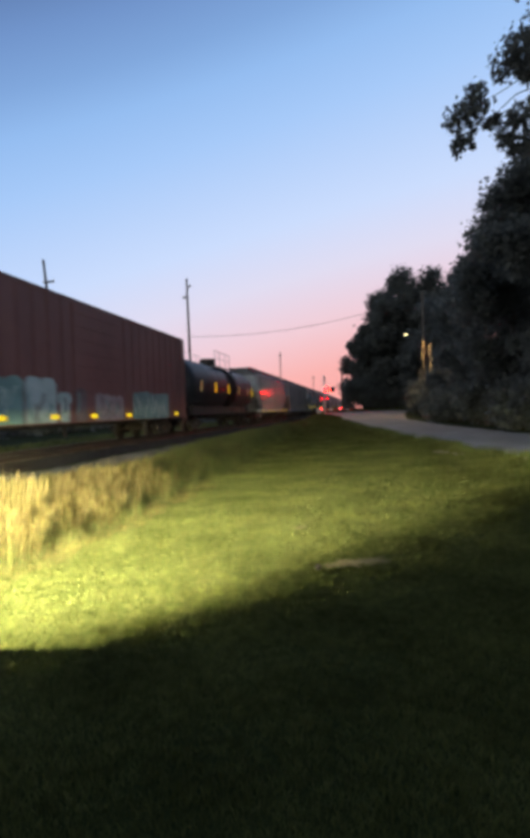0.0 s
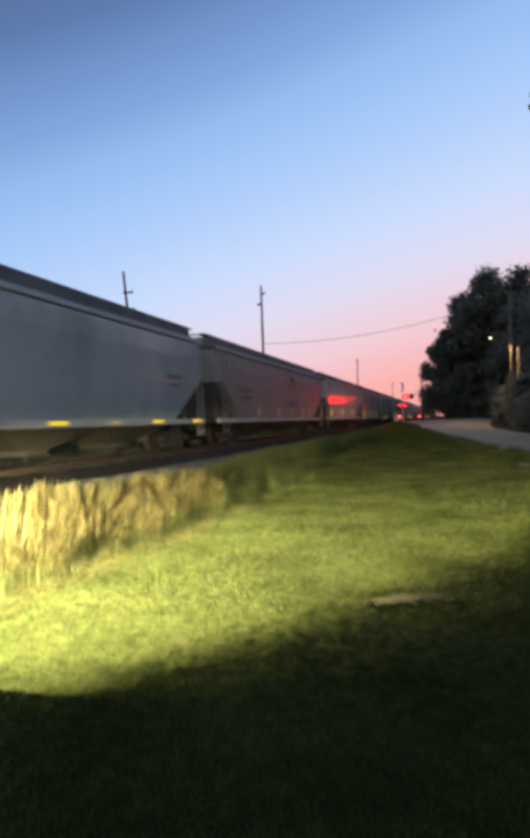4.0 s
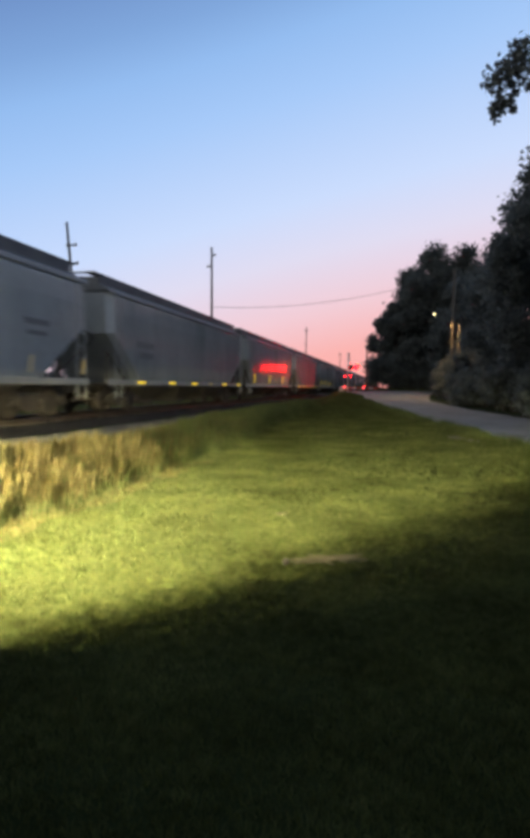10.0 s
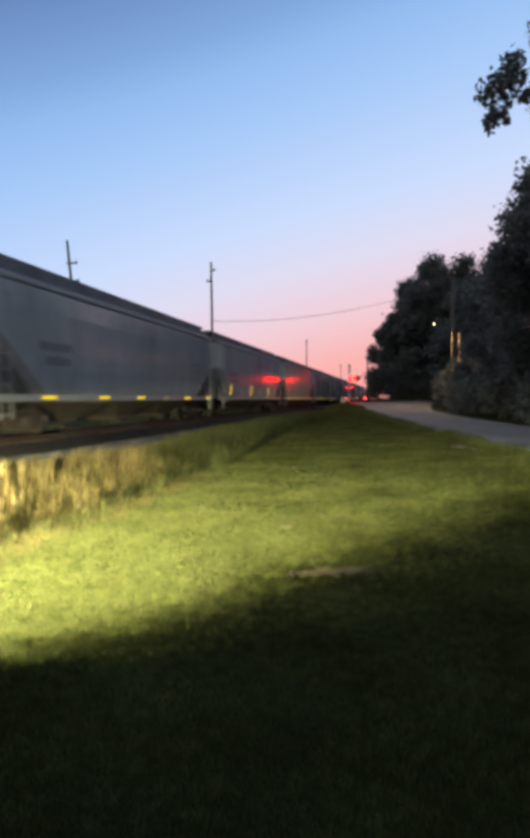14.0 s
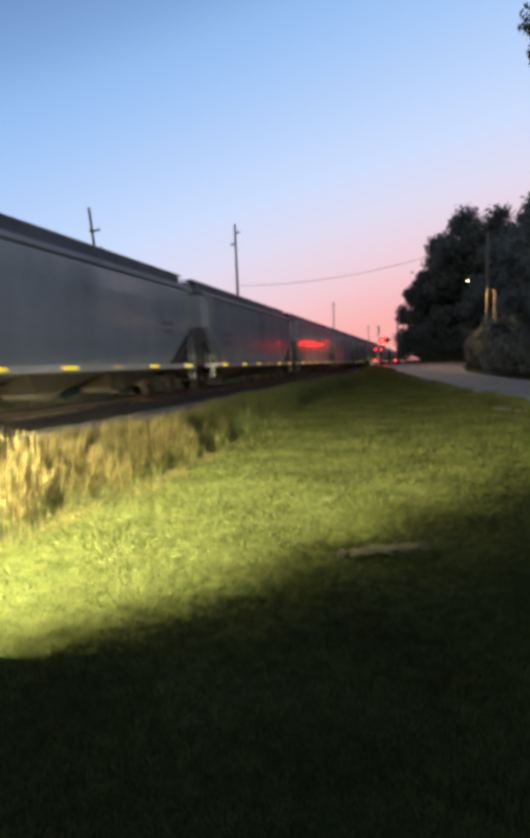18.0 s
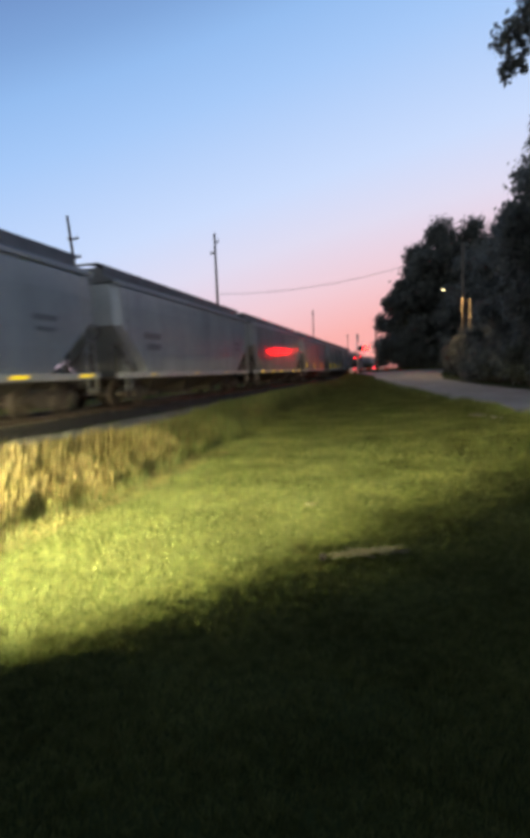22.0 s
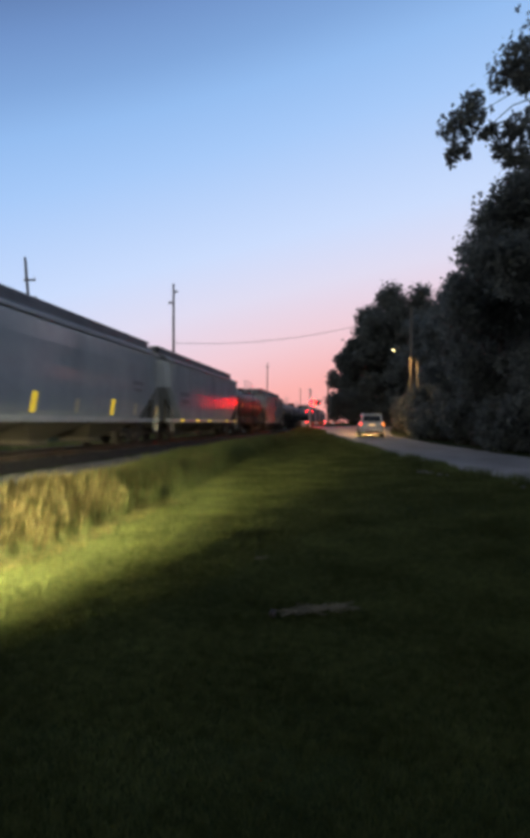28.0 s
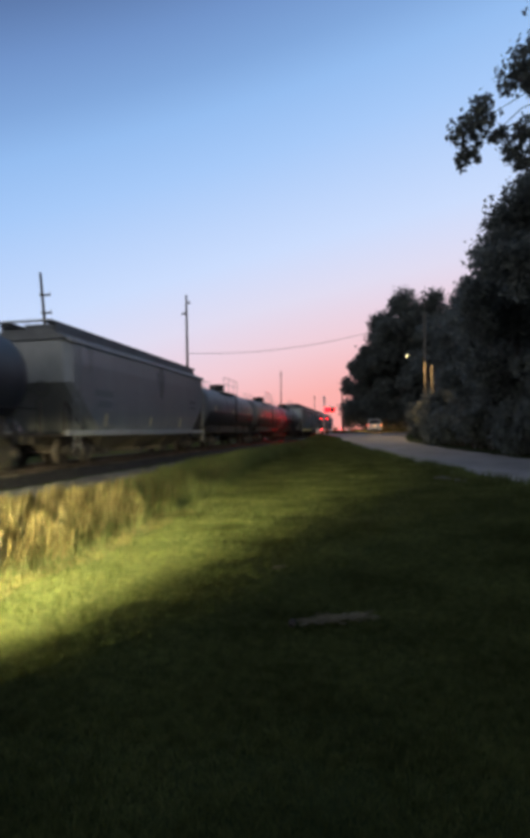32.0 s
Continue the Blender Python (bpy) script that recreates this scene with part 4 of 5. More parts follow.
# ---------------------------------------------------------------- level crossing
shutters = []


def crossing_signal():
    x, y = SIGNAL
    z = float(ground_height(x, y)) - 0.05
    ob = thing("crossing_signal", "pale steel crossing signal mast with red flashing lamps", "crossing signal", pose(x, y, z))
    part("base", B(-0.28, 0.28, -0.28, 0.28, 0, 0.35, bevel=0.03), GALV, ob)
    part("mast", R((0, 0, 0.3), (0, 0, 5.1), 0.075, n=12), SIGNAL_WHITE, ob)
    part("mast_cap", R((0, 0, 5.1), (0, 0, 5.2), 0.09, 0.02, n=12), SIGNAL_WHITE, ob)
    for a in (-45, 45):
        part("crossbuck_blade", B(-0.6, 0.6, -0.1, -0.085, -0.11, 0.11), SIGNAL_WHITE, ob, at=pose(0, 0, 4.55, 0, 0, 82) @ pose(0, 0, 0, 0, a, 0))
    part("lamp_bar", B(0.05, 1.25, -0.06, 0.06, 3.36, 3.44), SIGNAL_BLACK, ob)
    for s in (-1, 1):
        c = 0.72 + s * 0.33
        head = part("flasher", R((c, -0.06, 3.4), (c, -0.2, 3.4), 0.16, n=20), SIGNAL_BLACK, ob)
        part("target_disc", R((c, -0.205, 3.4), (c, -0.215, 3.4), 0.325, n=24), SIGNAL_BLACK, head)
        # lens and pale core are oversized: the lamp's glare is built into them
        part("lens", R((c, -0.216, 3.4), (c, -0.235, 3.4), 0.30, 0.28, n=20), RED_LAMP, head, "red glowing lens, enlarged for its glare")
        part("glare_core", R((c, -0.2353, 3.4), (c, -0.2358, 3.4), 0.14, n=16), RED_GLARE, head, "pale disc for the lamp's blown-out middle")
        part("bulb", R((c, -0.236, 3.4), (c, -0.246, 3.4), 0.11, 0.10, n=12), RED_BULB, head, "white-hot bulb")
        bm = bmesh.new()
        n = 12
        arc = [[(c + r * math.cos(math.pi * i / n), yy, 3.4 + r * math.sin(math.pi * i / n)) for i in range(n + 1)] for r, yy in ((0.312, -0.21), (0.312, -0.5), (0.322, -0.5), (0.322, -0.21))]
        rings_along(bm, arc, close=False, caps=False)
        part("visor", bm, SIGNAL_BLACK, head)
        # added vane: it covers the lamp instead of switching it off
        vane = part("shutter", R((0, -0.006, 0), (0, 0.006, 0), 0.308, n=20), SIGNAL_BLACK, ob, at=pose(c, -0.44, 3.4))
        shutters.append((vane, s))
        # smaller side-facing pair below
        part("side_flasher", R((s * 0.34, -0.02, 2.35), (s * 0.34, -0.16, 2.35), 0.12, n=16), SIGNAL_BLACK, ob)
        part("side_lens", R((s * 0.34, -0.161, 2.35), (s * 0.34, -0.175, 2.35), 0.06, n=16), RED_SMALL, ob, "small red lens")
    part("side_bar", B(-0.42, 0.42, -0.04, 0.04, 2.31, 2.39), SIGNAL_BLACK, ob)
    part("bell", R((0, 0, 5.0), (0.0, -0.18, 5.0), 0.13, 0.06, n=14), GALV, ob)


def crossing_gate():
    x, y = SIGNAL[0] - 0.75, SIGNAL[1] + 0.9
    z = float(ground_height(x, y)) - 0.03
    ob = thing("crossing_gate", "lowered crossing gate arm with red and white bands", "crossing gate", pose(x, y, z))
    part("mechanism", B(-0.3, 0.3, -0.3, 0.3, 0, 1.25, bevel=0.04), GALV, ob)
    n = 8
    for i in range(n):
        part("arm_band", B(0.3 + i * 0.5, 0.3 + (i + 1) * 0.5, -0.42, -0.36, 0.98 - 0.002 * (i % 2), 1.1 + 0.002 * (i % 2)), SIGN_RED if i % 2 else SIGNAL_WHITE, ob)
    for d in (0.32, 2.65):
        part("gate_lamp", R((d, -0.4, 1.1), (d, -0.4, 1.22), 0.075, 0.06, n=12), GATE_LAMP, ob, "small glowing red lamp")
    part("counterweight", B(-0.9, -0.3, -0.44, -0.3, 0.86, 1.2, bevel=0.03), SIGNAL_BLACK, ob)


crossing_signal()
crossing_gate()

# ---------------------------------------------------------------- trees


def leaf_soup(rng, centres, radii, count, size, flat=0.8):
    """Small leaf clumps on and in a set of puffs; most lie near the skin of a puff."""
    centres, radii = np.array(centres), np.array(radii)
    w = radii ** 2
    k = rng.choice(len(radii), count, p=w / w.sum())
    d = rng.normal(size=(count, 3))
    d /= np.linalg.norm(d, axis=1)[:, None]
    # most leaves lie in the puff, one in six on a twig that sticks out of it
    r = radii[k] * np.where(rng.random(count) < 0.16, rng.uniform(1.0, 1.38, count), 0.25 + 0.80 * rng.random(count) ** 0.7)
    p = centres[k] + d * r[:, None] * np.array([1, 1, flat])
    u = rng.normal(size=(count, 3))
    u /= np.linalg.norm(u, axis=1)[:, None]
    v = np.cross(u, rng.normal(size=(count, 3)))
    v /= np.linalg.norm(v, axis=1)[:, None] + 1e-9
    p = p + rng.normal(size=(count, 3)) * (0.13 * radii[k])[:, None]
    s = size * (0.5 + rng.random(count))[:, None]
    a, b, c, e = p - u * s, p + v * s * 0.55, p + u * s, p - v * s * 0.55
    verts = np.stack([a, b, c, e], 1).reshape(-1, 3)
    faces = np.arange(4 * count).reshape(-1, 4)
    return verts, faces


def tree(seed, x, y, height, spread, leaves=9000, size=0.2, low=0.25, limbs=9, drape=(), name="tree", label="tall dark broadleaf tree in dusk silhouette"):
    """drape: extra puffs (dx, dy, z, r) at the ends of long branches."""
    rng = np.random.default_rng(seed)
    z0 = float(ground_height(x, y)) - 0.15
    ob = thing(name, label, "tree", pose(x, y, z0), "trees beside the lane")
    bm = bmesh.new()
    bend = rng.uniform(-0.05, 0.05, 2)
    pts = [Vector((bend[0] * height * t * t, bend[1] * height * t * t, height * 0.82 * t)) for t in np.linspace(0, 1, 7)]
    r0 = 0.016 * height + 0.08
    for i in range(6):
        rod(bm, pts[i], pts[i + 1], r0 * (1 - 0.15 * i), r0 * (1 - 0.15 * (i + 1)), n=9, caps=False)
    part("trunk", bm, BARK, ob)
    puffs, rad = [], []
    ends = []
    for i in range(limbs):
        t = low + (0.95 - low) * (i + 0.5) / limbs
        a = 2.4 * i + rng.uniform(-0.4, 0.4)
        shape = math.sin(math.pi * min(0.98, 0.18 + 0.80 * t)) ** 0.6
        reach = spread * shape * rng.uniform(0.75, 1.0)
        s = pts[0].lerp(pts[-1], t)
        e = Vector((s.x + reach * math.cos(a), s.y + reach * math.sin(a), s.z + reach * 0.35))
        ends.append((s, e, r0 * 0.45 * (1 - 0.6 * t)))
        for q in (0.34, 0.48, 0.6, 0.7, 0.8, 0.88, 0.95, 1.02):
            puffs.append(s.lerp(e, q) + Vector(rng.uniform(-0.2, 0.2, 3)) * spread)
            rad.append(spread * rng.uniform(0.11, 0.27))
    for q in (0.72, 0.76, 0.8, 0.84, 0.88, 0.91, 0.94, 0.97, 1.0, 1.03):
        w = 0.62 * spread * (1.15 - q) / 0.4
        puffs.append(Vector((rng.uniform(-w, w), rng.uniform(-w, w), height * q - spread * 0.3)))
        rad.append(spread * rng.uniform(0.2, 0.34))
    if drape:
        # one long bough carries them
        hub = Vector((0.5 * drape[0][0] - 1.2, drape[0][1], drape[0][2] + 0.9 - z0))
        ends.append((Vector((0, 0, hub.z - 1.5)), hub, 0.09))
    for k, (dx, dy, z, r) in enumerate(drape):
        e = Vector((dx, dy, z - z0))
        if k % 5 == 0:
            ends.append((hub, e, 0.028))
        puffs.append(e)
        rad.append(r)
        for _ in range(4):
            # sprays that hang from it
            puffs.append(e + Vector((rng.uniform(-0.9, 0.9) * r, rng.uniform(-0.5, 0.5) * r, -rng.uniform(0.3, 1.15) * r)))
            rad.append(r * rng.uniform(0.2, 0.38))
    for s, e, r in ends:
        m = s.lerp(e, 0.5) + Vector((0, 0, 0.12 * (e - s).length))
        bm = rod(bmesh.new(), s, m, r, r * 0.6, n=6, caps=False)
        rod(bm, m, e, r * 0.6, r * 0.2, n=6, caps=False)
        part("limb", bm, BARK, ob)
    v, f = leaf_soup(rng, [tuple(p) for p in puffs], rad, leaves, size)
    part("crown", soup("crown", v, f, LEAF), LEAF, ob, "crown of small dark leaves with gaps")
    return ob


def bush(seed, x, y, height, spread, leaves=2500, size=0.16):
    rng = np.random.default_rng(seed)
    z0 = float(ground_height(x, y)) - 0.1
    ob = thing("bush", "dense dark leafy bush at the edge of the lane", "bush", pose(x, y, z0), "bushes beside the lane")
    puffs, rad = [], []
    for i in range(7):
        a = rng.uniform(0, 6.28)
        d = spread * rng.uniform(0.1, 0.75)
        z = height * rng.uniform(0.25, 0.8)
        puffs.append((d * math.cos(a), d * math.sin(a), z))
        rad.append(min(spread * rng.uniform(0.35, 0.55), z + 0.3))
        part("stem", R((0.2 * math.cos(a), 0.2 * math.sin(a), 0), (d * math.cos(a), d * math.sin(a), z), 0.04, 0.012, n=5, caps=False), BARK, ob)
    v, f = leaf_soup(rng, puffs, rad, leaves, size)
    v[:, 2] = np.maximum(v[:, 2], 0.03)
    part("foliage", soup("foliage", v, f, LEAF), LEAF, ob)


# the tall tree that hangs over the lane
tree(11, 12.0, 17.5, 19.5, 4.4, 100000, 0.085, 0.3, 12,
     drape=[(-8.75, 0.5, 11.25, 0.58), (-8.55, 0.5, 11.85, 0.36), (-9.25, 0.4, 10.95, 0.36), (-9.15, 0.5, 10.35, 0.26), (-7.5, 0.5, 12.7, 0.58), (-6.95, 0.6, 13.35, 0.66), (-6.7, 0.4, 12.45, 0.5), (-7.4, 0.5, 10.65, 0.55), (-7.65, 0.5, 10.1, 0.32), (-6.8, 0.6, 11.05, 0.55), (-6.6, 0.4, 10.05, 0.55), (-8.05, 0.5, 10.85, 0.25), (-5.8, 0.6, 13.35, 1.0), (-5.8, 0.3, 11.65, 0.9), (-5.5, 0.4, 14.85, 1.1), (-9.2, 0.5, 10.0, 0.22), (-8.85, 0.5, 10.3, 0.24), (-7.3, 0.5, 9.85, 0.25)],
     label="tall broadleaf tree whose ragged branches hang over the lane")
for i, (x, y, h, s, n) in enumerate([(9.9, 24.5, 16.4, 4.4, 64000), (8.7, 29.0, 14.6, 4.4, 60000), (8.6, 34.0, 14.2, 3.8, 50000), (10.2, 39.5, 15.0, 3.6, 24000), (10.6, 45.5, 15.0, 3.4, 20000), (11.5, 35.0, 15.0, 4.4, 16000), (13.5, 27.0, 15.5, 4.6, 16000), (8.6, 55.0, 14.5, 4.0, 10000), (14.5, 20.0, 17.0, 4.8, 10000),
                                     (5.2, 77.0, 19.6, 5.0, 26000), (1.9, 78.0, 17.0, 4.4, 24000), (-0.2, 78.5, 12.6, 3.0, 18000), (8.6, 76.5, 19.2, 5.0, 22000), (12.5, 78.0, 19.0, 5.0, 12000), (-0.5, 80.0, 8.0, 2.4, 8000), (11.5, 62.0, 17.0, 4.6, 10000), (3.5, 82.0, 18.6, 4.6, 14000), (8.0, 68.5, 13.5, 4.0, 12000), (0.5, 82.0, 13.5, 3.8, 22000)]):
    tree(30 + i, x, y, h, s, n, 0.115 if y < 36 else 0.16 if y < 60 else 0.22, 0.12,
         drape=[(-4.9, 2.0, 8.0, 1.0), (-5.2, 2.4, 6.6, 0.9), (-4.1, 2.0, 10.0, 1.0), (-3.6, 2.0, 11.6, 0.9), (-2.6, 2.0, 12.4, 1.0)] if i == 0 else ())


def hidden_woods():
    """Trees added beyond the crossing, right of the track, to darken the wagons' reflections."""
    rng = np.random.default_rng(91)
    c, r = [], []
    for i in range(150):
        y = 88 + 420 * (i / 150) ** 1.3
        x = rng.uniform(2.5, 9.0)
        for z in (2.0, 5.0, 8.5, 12.0):
            c.append((x + rng.uniform(-1.5, 1.5), y + rng.uniform(-2, 2), z + rng.uniform(-1, 1.5) + 0.9))
            r.append(rng.uniform(1.8, 3.2))
    v, f = leaf_soup(rng, c, r, 70000, 0.42)
    v[:, 2] = np.maximum(v[:, 2], 0.5)
    tagged(new("hidden_woods", soup("hidden_woods", v, f, LEAF)), "dark belt of added trees beyond the crossing", "woods", kind="stuff")
    # low scrub added on the far side of the track, to darken the gaps
    c, r = [], []
    for i in range(220):
        y = -30 + 330 * (i / 220) ** 1.2
        c.append((rng.uniform(-31.0, -26.0), y, rng.uniform(0.8, 3.4)))
        r.append(rng.uniform(1.2, 2.0))
    v, f = leaf_soup(rng, c, r, 40000, 0.3)
    v[:, 2] = np.maximum(v[:, 2], 0.1)
    tagged(new("far_scrub", soup("far_scrub", v, f, LEAF)), "added dark scrub behind the railway, seen between the wagons", "scrub", kind="stuff")


hidden_woods()
rb = random.Random(6)
for i in range(34):
    y = 9.0 + i * 1.75
    edge = float(lane_middle(y) + lane_half(y))
    bush(80 + i, edge + rb.uniform(1.3, 2.2) if y < 62 else edge + 3, y + rb.uniform(-0.4, 0.4), rb.uniform(2.4, 4.6) if y > 30 else rb.uniform(1.8, 3.2), rb.uniform(1.3, 1.8), 2600)
for i in range(16):
    bush(130 + i, -2.7 + i * 1.05, 76.2 + rb.uniform(-0.8, 0.8), rb.uniform(3.0, 5.6), rb.uniform(1.8, 2.4), 2600)

# ---------------------------------------------------------------- white car


def white_suv():
    ob = thing("suv", "white sport utility car with lit tail lamps driving off", "car")
    # body below the glass, skinned from front to back: y, half width, lower z, upper z
    secs = [(2.32, 0.62, 0.42, 0.72), (2.25, 0.80, 0.34, 0.86), (1.9, 0.90, 0.30, 0.98), (1.2, 0.93, 0.28, 1.04), (0.3, 0.94, 0.28, 1.07), (-0.9, 0.94, 0.28, 1.09), (-1.8, 0.93, 0.30, 1.09), (-2.2, 0.88, 0.36, 1.07), (-2.32, 0.80, 0.42, 0.98)]
    bm = bmesh.new()
    rings_along(bm, [[(w * a, y, lo + (hi - lo) * b) for a, b in ((-0.9, 0), (-1, 0.2), (-1, 0.72), (-0.93, 1), (0.93, 1), (1, 0.72), (1, 0.2), (0.9, 0))] for y, w, lo, hi in secs], smooth=False)
    body = part("body", bm, CAR_WHITE, ob)
    # cabin: pillars and roof as a white shell, glass set 1 cm proud of it
    cab = [(1.05, 0.78, 1.05, 1.06), (0.45, 0.76, 1.04, 1.58), (0.1, 0.74, 1.04, 1.70), (-1.3, 0.73, 1.04, 1.71), (-1.95, 0.72, 1.04, 1.62), (-2.22, 0.76, 1.04, 1.10)]
    bm = bmesh.new()
    rings_along(bm, [[(-w - 0.1, y, lo), (-w, y, hi - 0.03), (-w + 0.1, y, hi), (w - 0.1, y, hi), (w, y, hi - 0.03), (w + 0.1, y, lo)] for y, w, lo, hi in cab], smooth=False)
    part("cabin", bm, CAR_WHITE, ob)
    for s in (-1, 1):
        for y0, y1 in ((0.35, -0.42), (-0.5, -1.2), (-1.28, -1.85)):
            bm = bmesh.new()
            top0, top1 = 1.52, 1.57
            q = [(s * 0.855, y0, 1.12), (s * 0.855, y1, 1.12), (s * 0.775, y1 + 0.03, top1 if y1 > -1.5 else 1.5), (s * 0.775, y0 - 0.06, top0 if y0 > 0 else top1)]
            rings_along(bm, [q, [(x - s * 0.03, y, z) for x, y, z in q]], smooth=False)
            part("side_window", bm, CAR_GLASS, ob)
        part("roof_rail", R((s * 0.62, 0.1, 1.745), (s * 0.62, -1.7, 1.735), 0.02, n=6), PLASTIC, ob)
        part("mirror", B(min(s * 0.93, s * 1.08), max(s * 0.93, s * 1.08), 0.42, 0.56, 1.08, 1.24, bevel=0.03), PLASTIC, ob)
        part("tail_lamp", B(min(s * 0.75, s * 0.91), max(s * 0.75, s * 0.91), -2.34, -2.2, 0.88, 1.01, bevel=0.02), TAIL_AMBER if s > 0 else TAIL, ob, "glowing amber turn lamp" if s > 0 else "glowing red tail lamp")
        part("head_lamp", B(-0.11, 0.11, -0.012, 0.012, -0.05, 0.05, bevel=0.005), HEADLAMP, ob, "lit warm white head lamp, dipped", at=pose(s * 0.60, 2.37, 0.70, 20))
        c = s * 0.60
        # plates added out of sight to mask the beam; no real car part
        bm = B(c - 0.25, c + 0.25, 2.30, 2.56, 0.79, 0.80)
        box(bm, c - 0.25, c + 0.25, 2.55, 2.56, 0.686, 0.789)
        box(bm, c - 0.25, c + 0.25, 2.30, 2.31, 0.40, 0.789)
        for e in (-0.255, 0.245):
            box(bm, c + e, c + e + 0.01, 2.30, 2.56, 0.55, 0.80)
        part("lamp_hood", bm, PLASTIC, ob)
        part("wheel_arch", R((s * 0.80, 1.42, 0.36), (s * 0.945, 1.42, 0.36), 0.42, n=18), PLASTIC, ob)
        part("wheel_arch", R((s * 0.80, -1.42, 0.36), (s * 0.945, -1.42, 0.36), 0.42, n=18), PLASTIC, ob)
        for y in (1.42, -1.42):
            bm = bmesh.new()
            n = 22
            rings_along(bm, [[(s * x, y + r * math.cos(2 * math.pi * i / n), 0.36 + r * math.sin(2 * math.pi * i / n)) for i in range(n)] for r, x in ((0.2, 0.75), (0.33, 0.75), (0.36, 0.79), (0.36, 0.93), (0.33, 0.965), (0.23, 0.965))])
            w = part("wheel", bm, RUBBER, ob)
            part("rim", R((s * 0.94, y, 0.36), (s * 0.972, y, 0.36), 0.22, 0.2, n=16), ALLOY, w)
    bm = bmesh.new()
    q = [(-0.66, -2.215, 1.14), (0.66, -2.215, 1.14), (0.58, -2.03, 1.54), (-0.58, -2.03, 1.54)]
    rings_along(bm, [q, [(x, y + 0.04, z) for x, y, z in q]], smooth=False)
    part("rear_window", bm, CAR_GLASS, ob, at=pose(0, -0.03, 0))
    bm = bmesh.new()
    q = [(-0.72, 1.02, 1.10), (0.72, 1.02, 1.10), (0.64, 0.5, 1.56), (-0.64, 0.5, 1.56)]
    rings_along(bm, [q, [(x, y - 0.05, z) for x, y, z in q]], smooth=False)
    part("windscreen", bm, CAR_GLASS, ob, at=pose(0, 0.03, 0.01))
    part("rear_spoiler", B(-0.64, 0.64, -2.12, -1.9, 1.60, 1.65, bevel=0.015), CAR_WHITE, ob)
    part("number_plate", B(-0.24, 0.24, -2.36, -2.335, 0.82, 0.95), PLATE_GLOW, ob, "glowing plate without readable marks")
    part("rear_bumper", B(-0.82, 0.82, -2.40, -2.2, 0.36, 0.62, bevel=0.05), CAR_WHITE, ob)
    part("bumper_insert", B(-0.52, 0.52, -2.42, -2.37, 0.30, 0.47, bevel=0.015), PLASTIC, ob)
    part("underbody", B(-0.8, 0.8, -2.1, 2.1, 0.22, 0.36), PLASTIC, ob)
    part("front_grille", B(-0.45, 0.45, 2.3, 2.345, 0.5, 0.66, bevel=0.01), PLASTIC, ob)
    ob.scale = (0.95, 0.95, 0.98)
    return ob


suv = white_suv()

# ---------------------------------------------------------------- unseen lamp that lights the lawn
LIGHT = (-3.67, 0.9)


def work_light():
    # the lamp stays unseen; its tripod and boxed head are made up
    z = float(ground_height(*LIGHT)) - 0.01
    ob = thing("work_light", "unseen lawn lamp on a made-up low black tripod", "work light", pose(*LIGHT, z))
    for k in range(3):
        a = radians(90 + 120 * k)
        leg = part("leg", R((0, 0, 0.5), (0.42 * math.cos(a), 0.42 * math.sin(a), 0.015), 0.014, n=8), PLASTIC, ob)
        part("rubber_foot", R((0.42 * math.cos(a), 0.42 * math.sin(a), 0.0), (0.42 * math.cos(a), 0.42 * math.sin(a), 0.04), 0.022, n=8), RUBBER, leg)
    part("post", R((0, 0, 0.45), (0, 0, 1.40), 0.018, n=8), PLASTIC, ob)
    part("collar", R((0, 0, 0.46), (0, 0, 0.53), 0.03, n=10), PLASTIC, ob)
    # head: it looks along its own +y, box with a sharp-edged mouth
    head = part("lamp_head", B(-0.32, 0.32, -0.06, -0.02, -0.55, 0.12, bevel=0.01), BAFFLE, ob, at=pose(0, 0.08, 1.43))
    tilt = pose(0, 0.03, 0, 50)
    part("lens", B(-0.05, 0.05, -0.019, -0.012, -0.067, 0.067), BEAM, head, "narrow very bright lens", at=tilt)
    # added panel, dimly glowing, softens the beam's edge
    part("reflector", B(-0.29, 0.29, -0.028, -0.021, -0.067, 0.067), LAMP_SPILL, head, "dim glow panel added for soft spill", at=tilt)
    L, wx, up, dn = 0.40, 0.3125, -0.042, 0.35
    # deep box added to shape the beam: floor, ceiling, sides, two slot lips
    for z0, z1 in ((0.114, 0.12), (-0.55, -0.544)):
        part("housing_plate", B(-0.31, 0.31, -0.02, L, z0, z1), BAFFLE, head)
    part("barn_door", B(-0.31, 0.31, L, L + 0.006, up, 0.12), BAFFLE, head)
    part("barn_door", B(-0.31, 0.31, L, L + 0.006, -0.55, -dn), BAFFLE, head)
    for s in (-1, 1):
        part("barn_door", B(min(s * wx, s * (wx + 0.006)), max(s * wx, s * (wx + 0.006)), -0.02, L, -0.55, 0.12), BAFFLE, head)
    return head


light_head = work_light()

# ---------------------------------------------------------------- litter and stones on the lawn


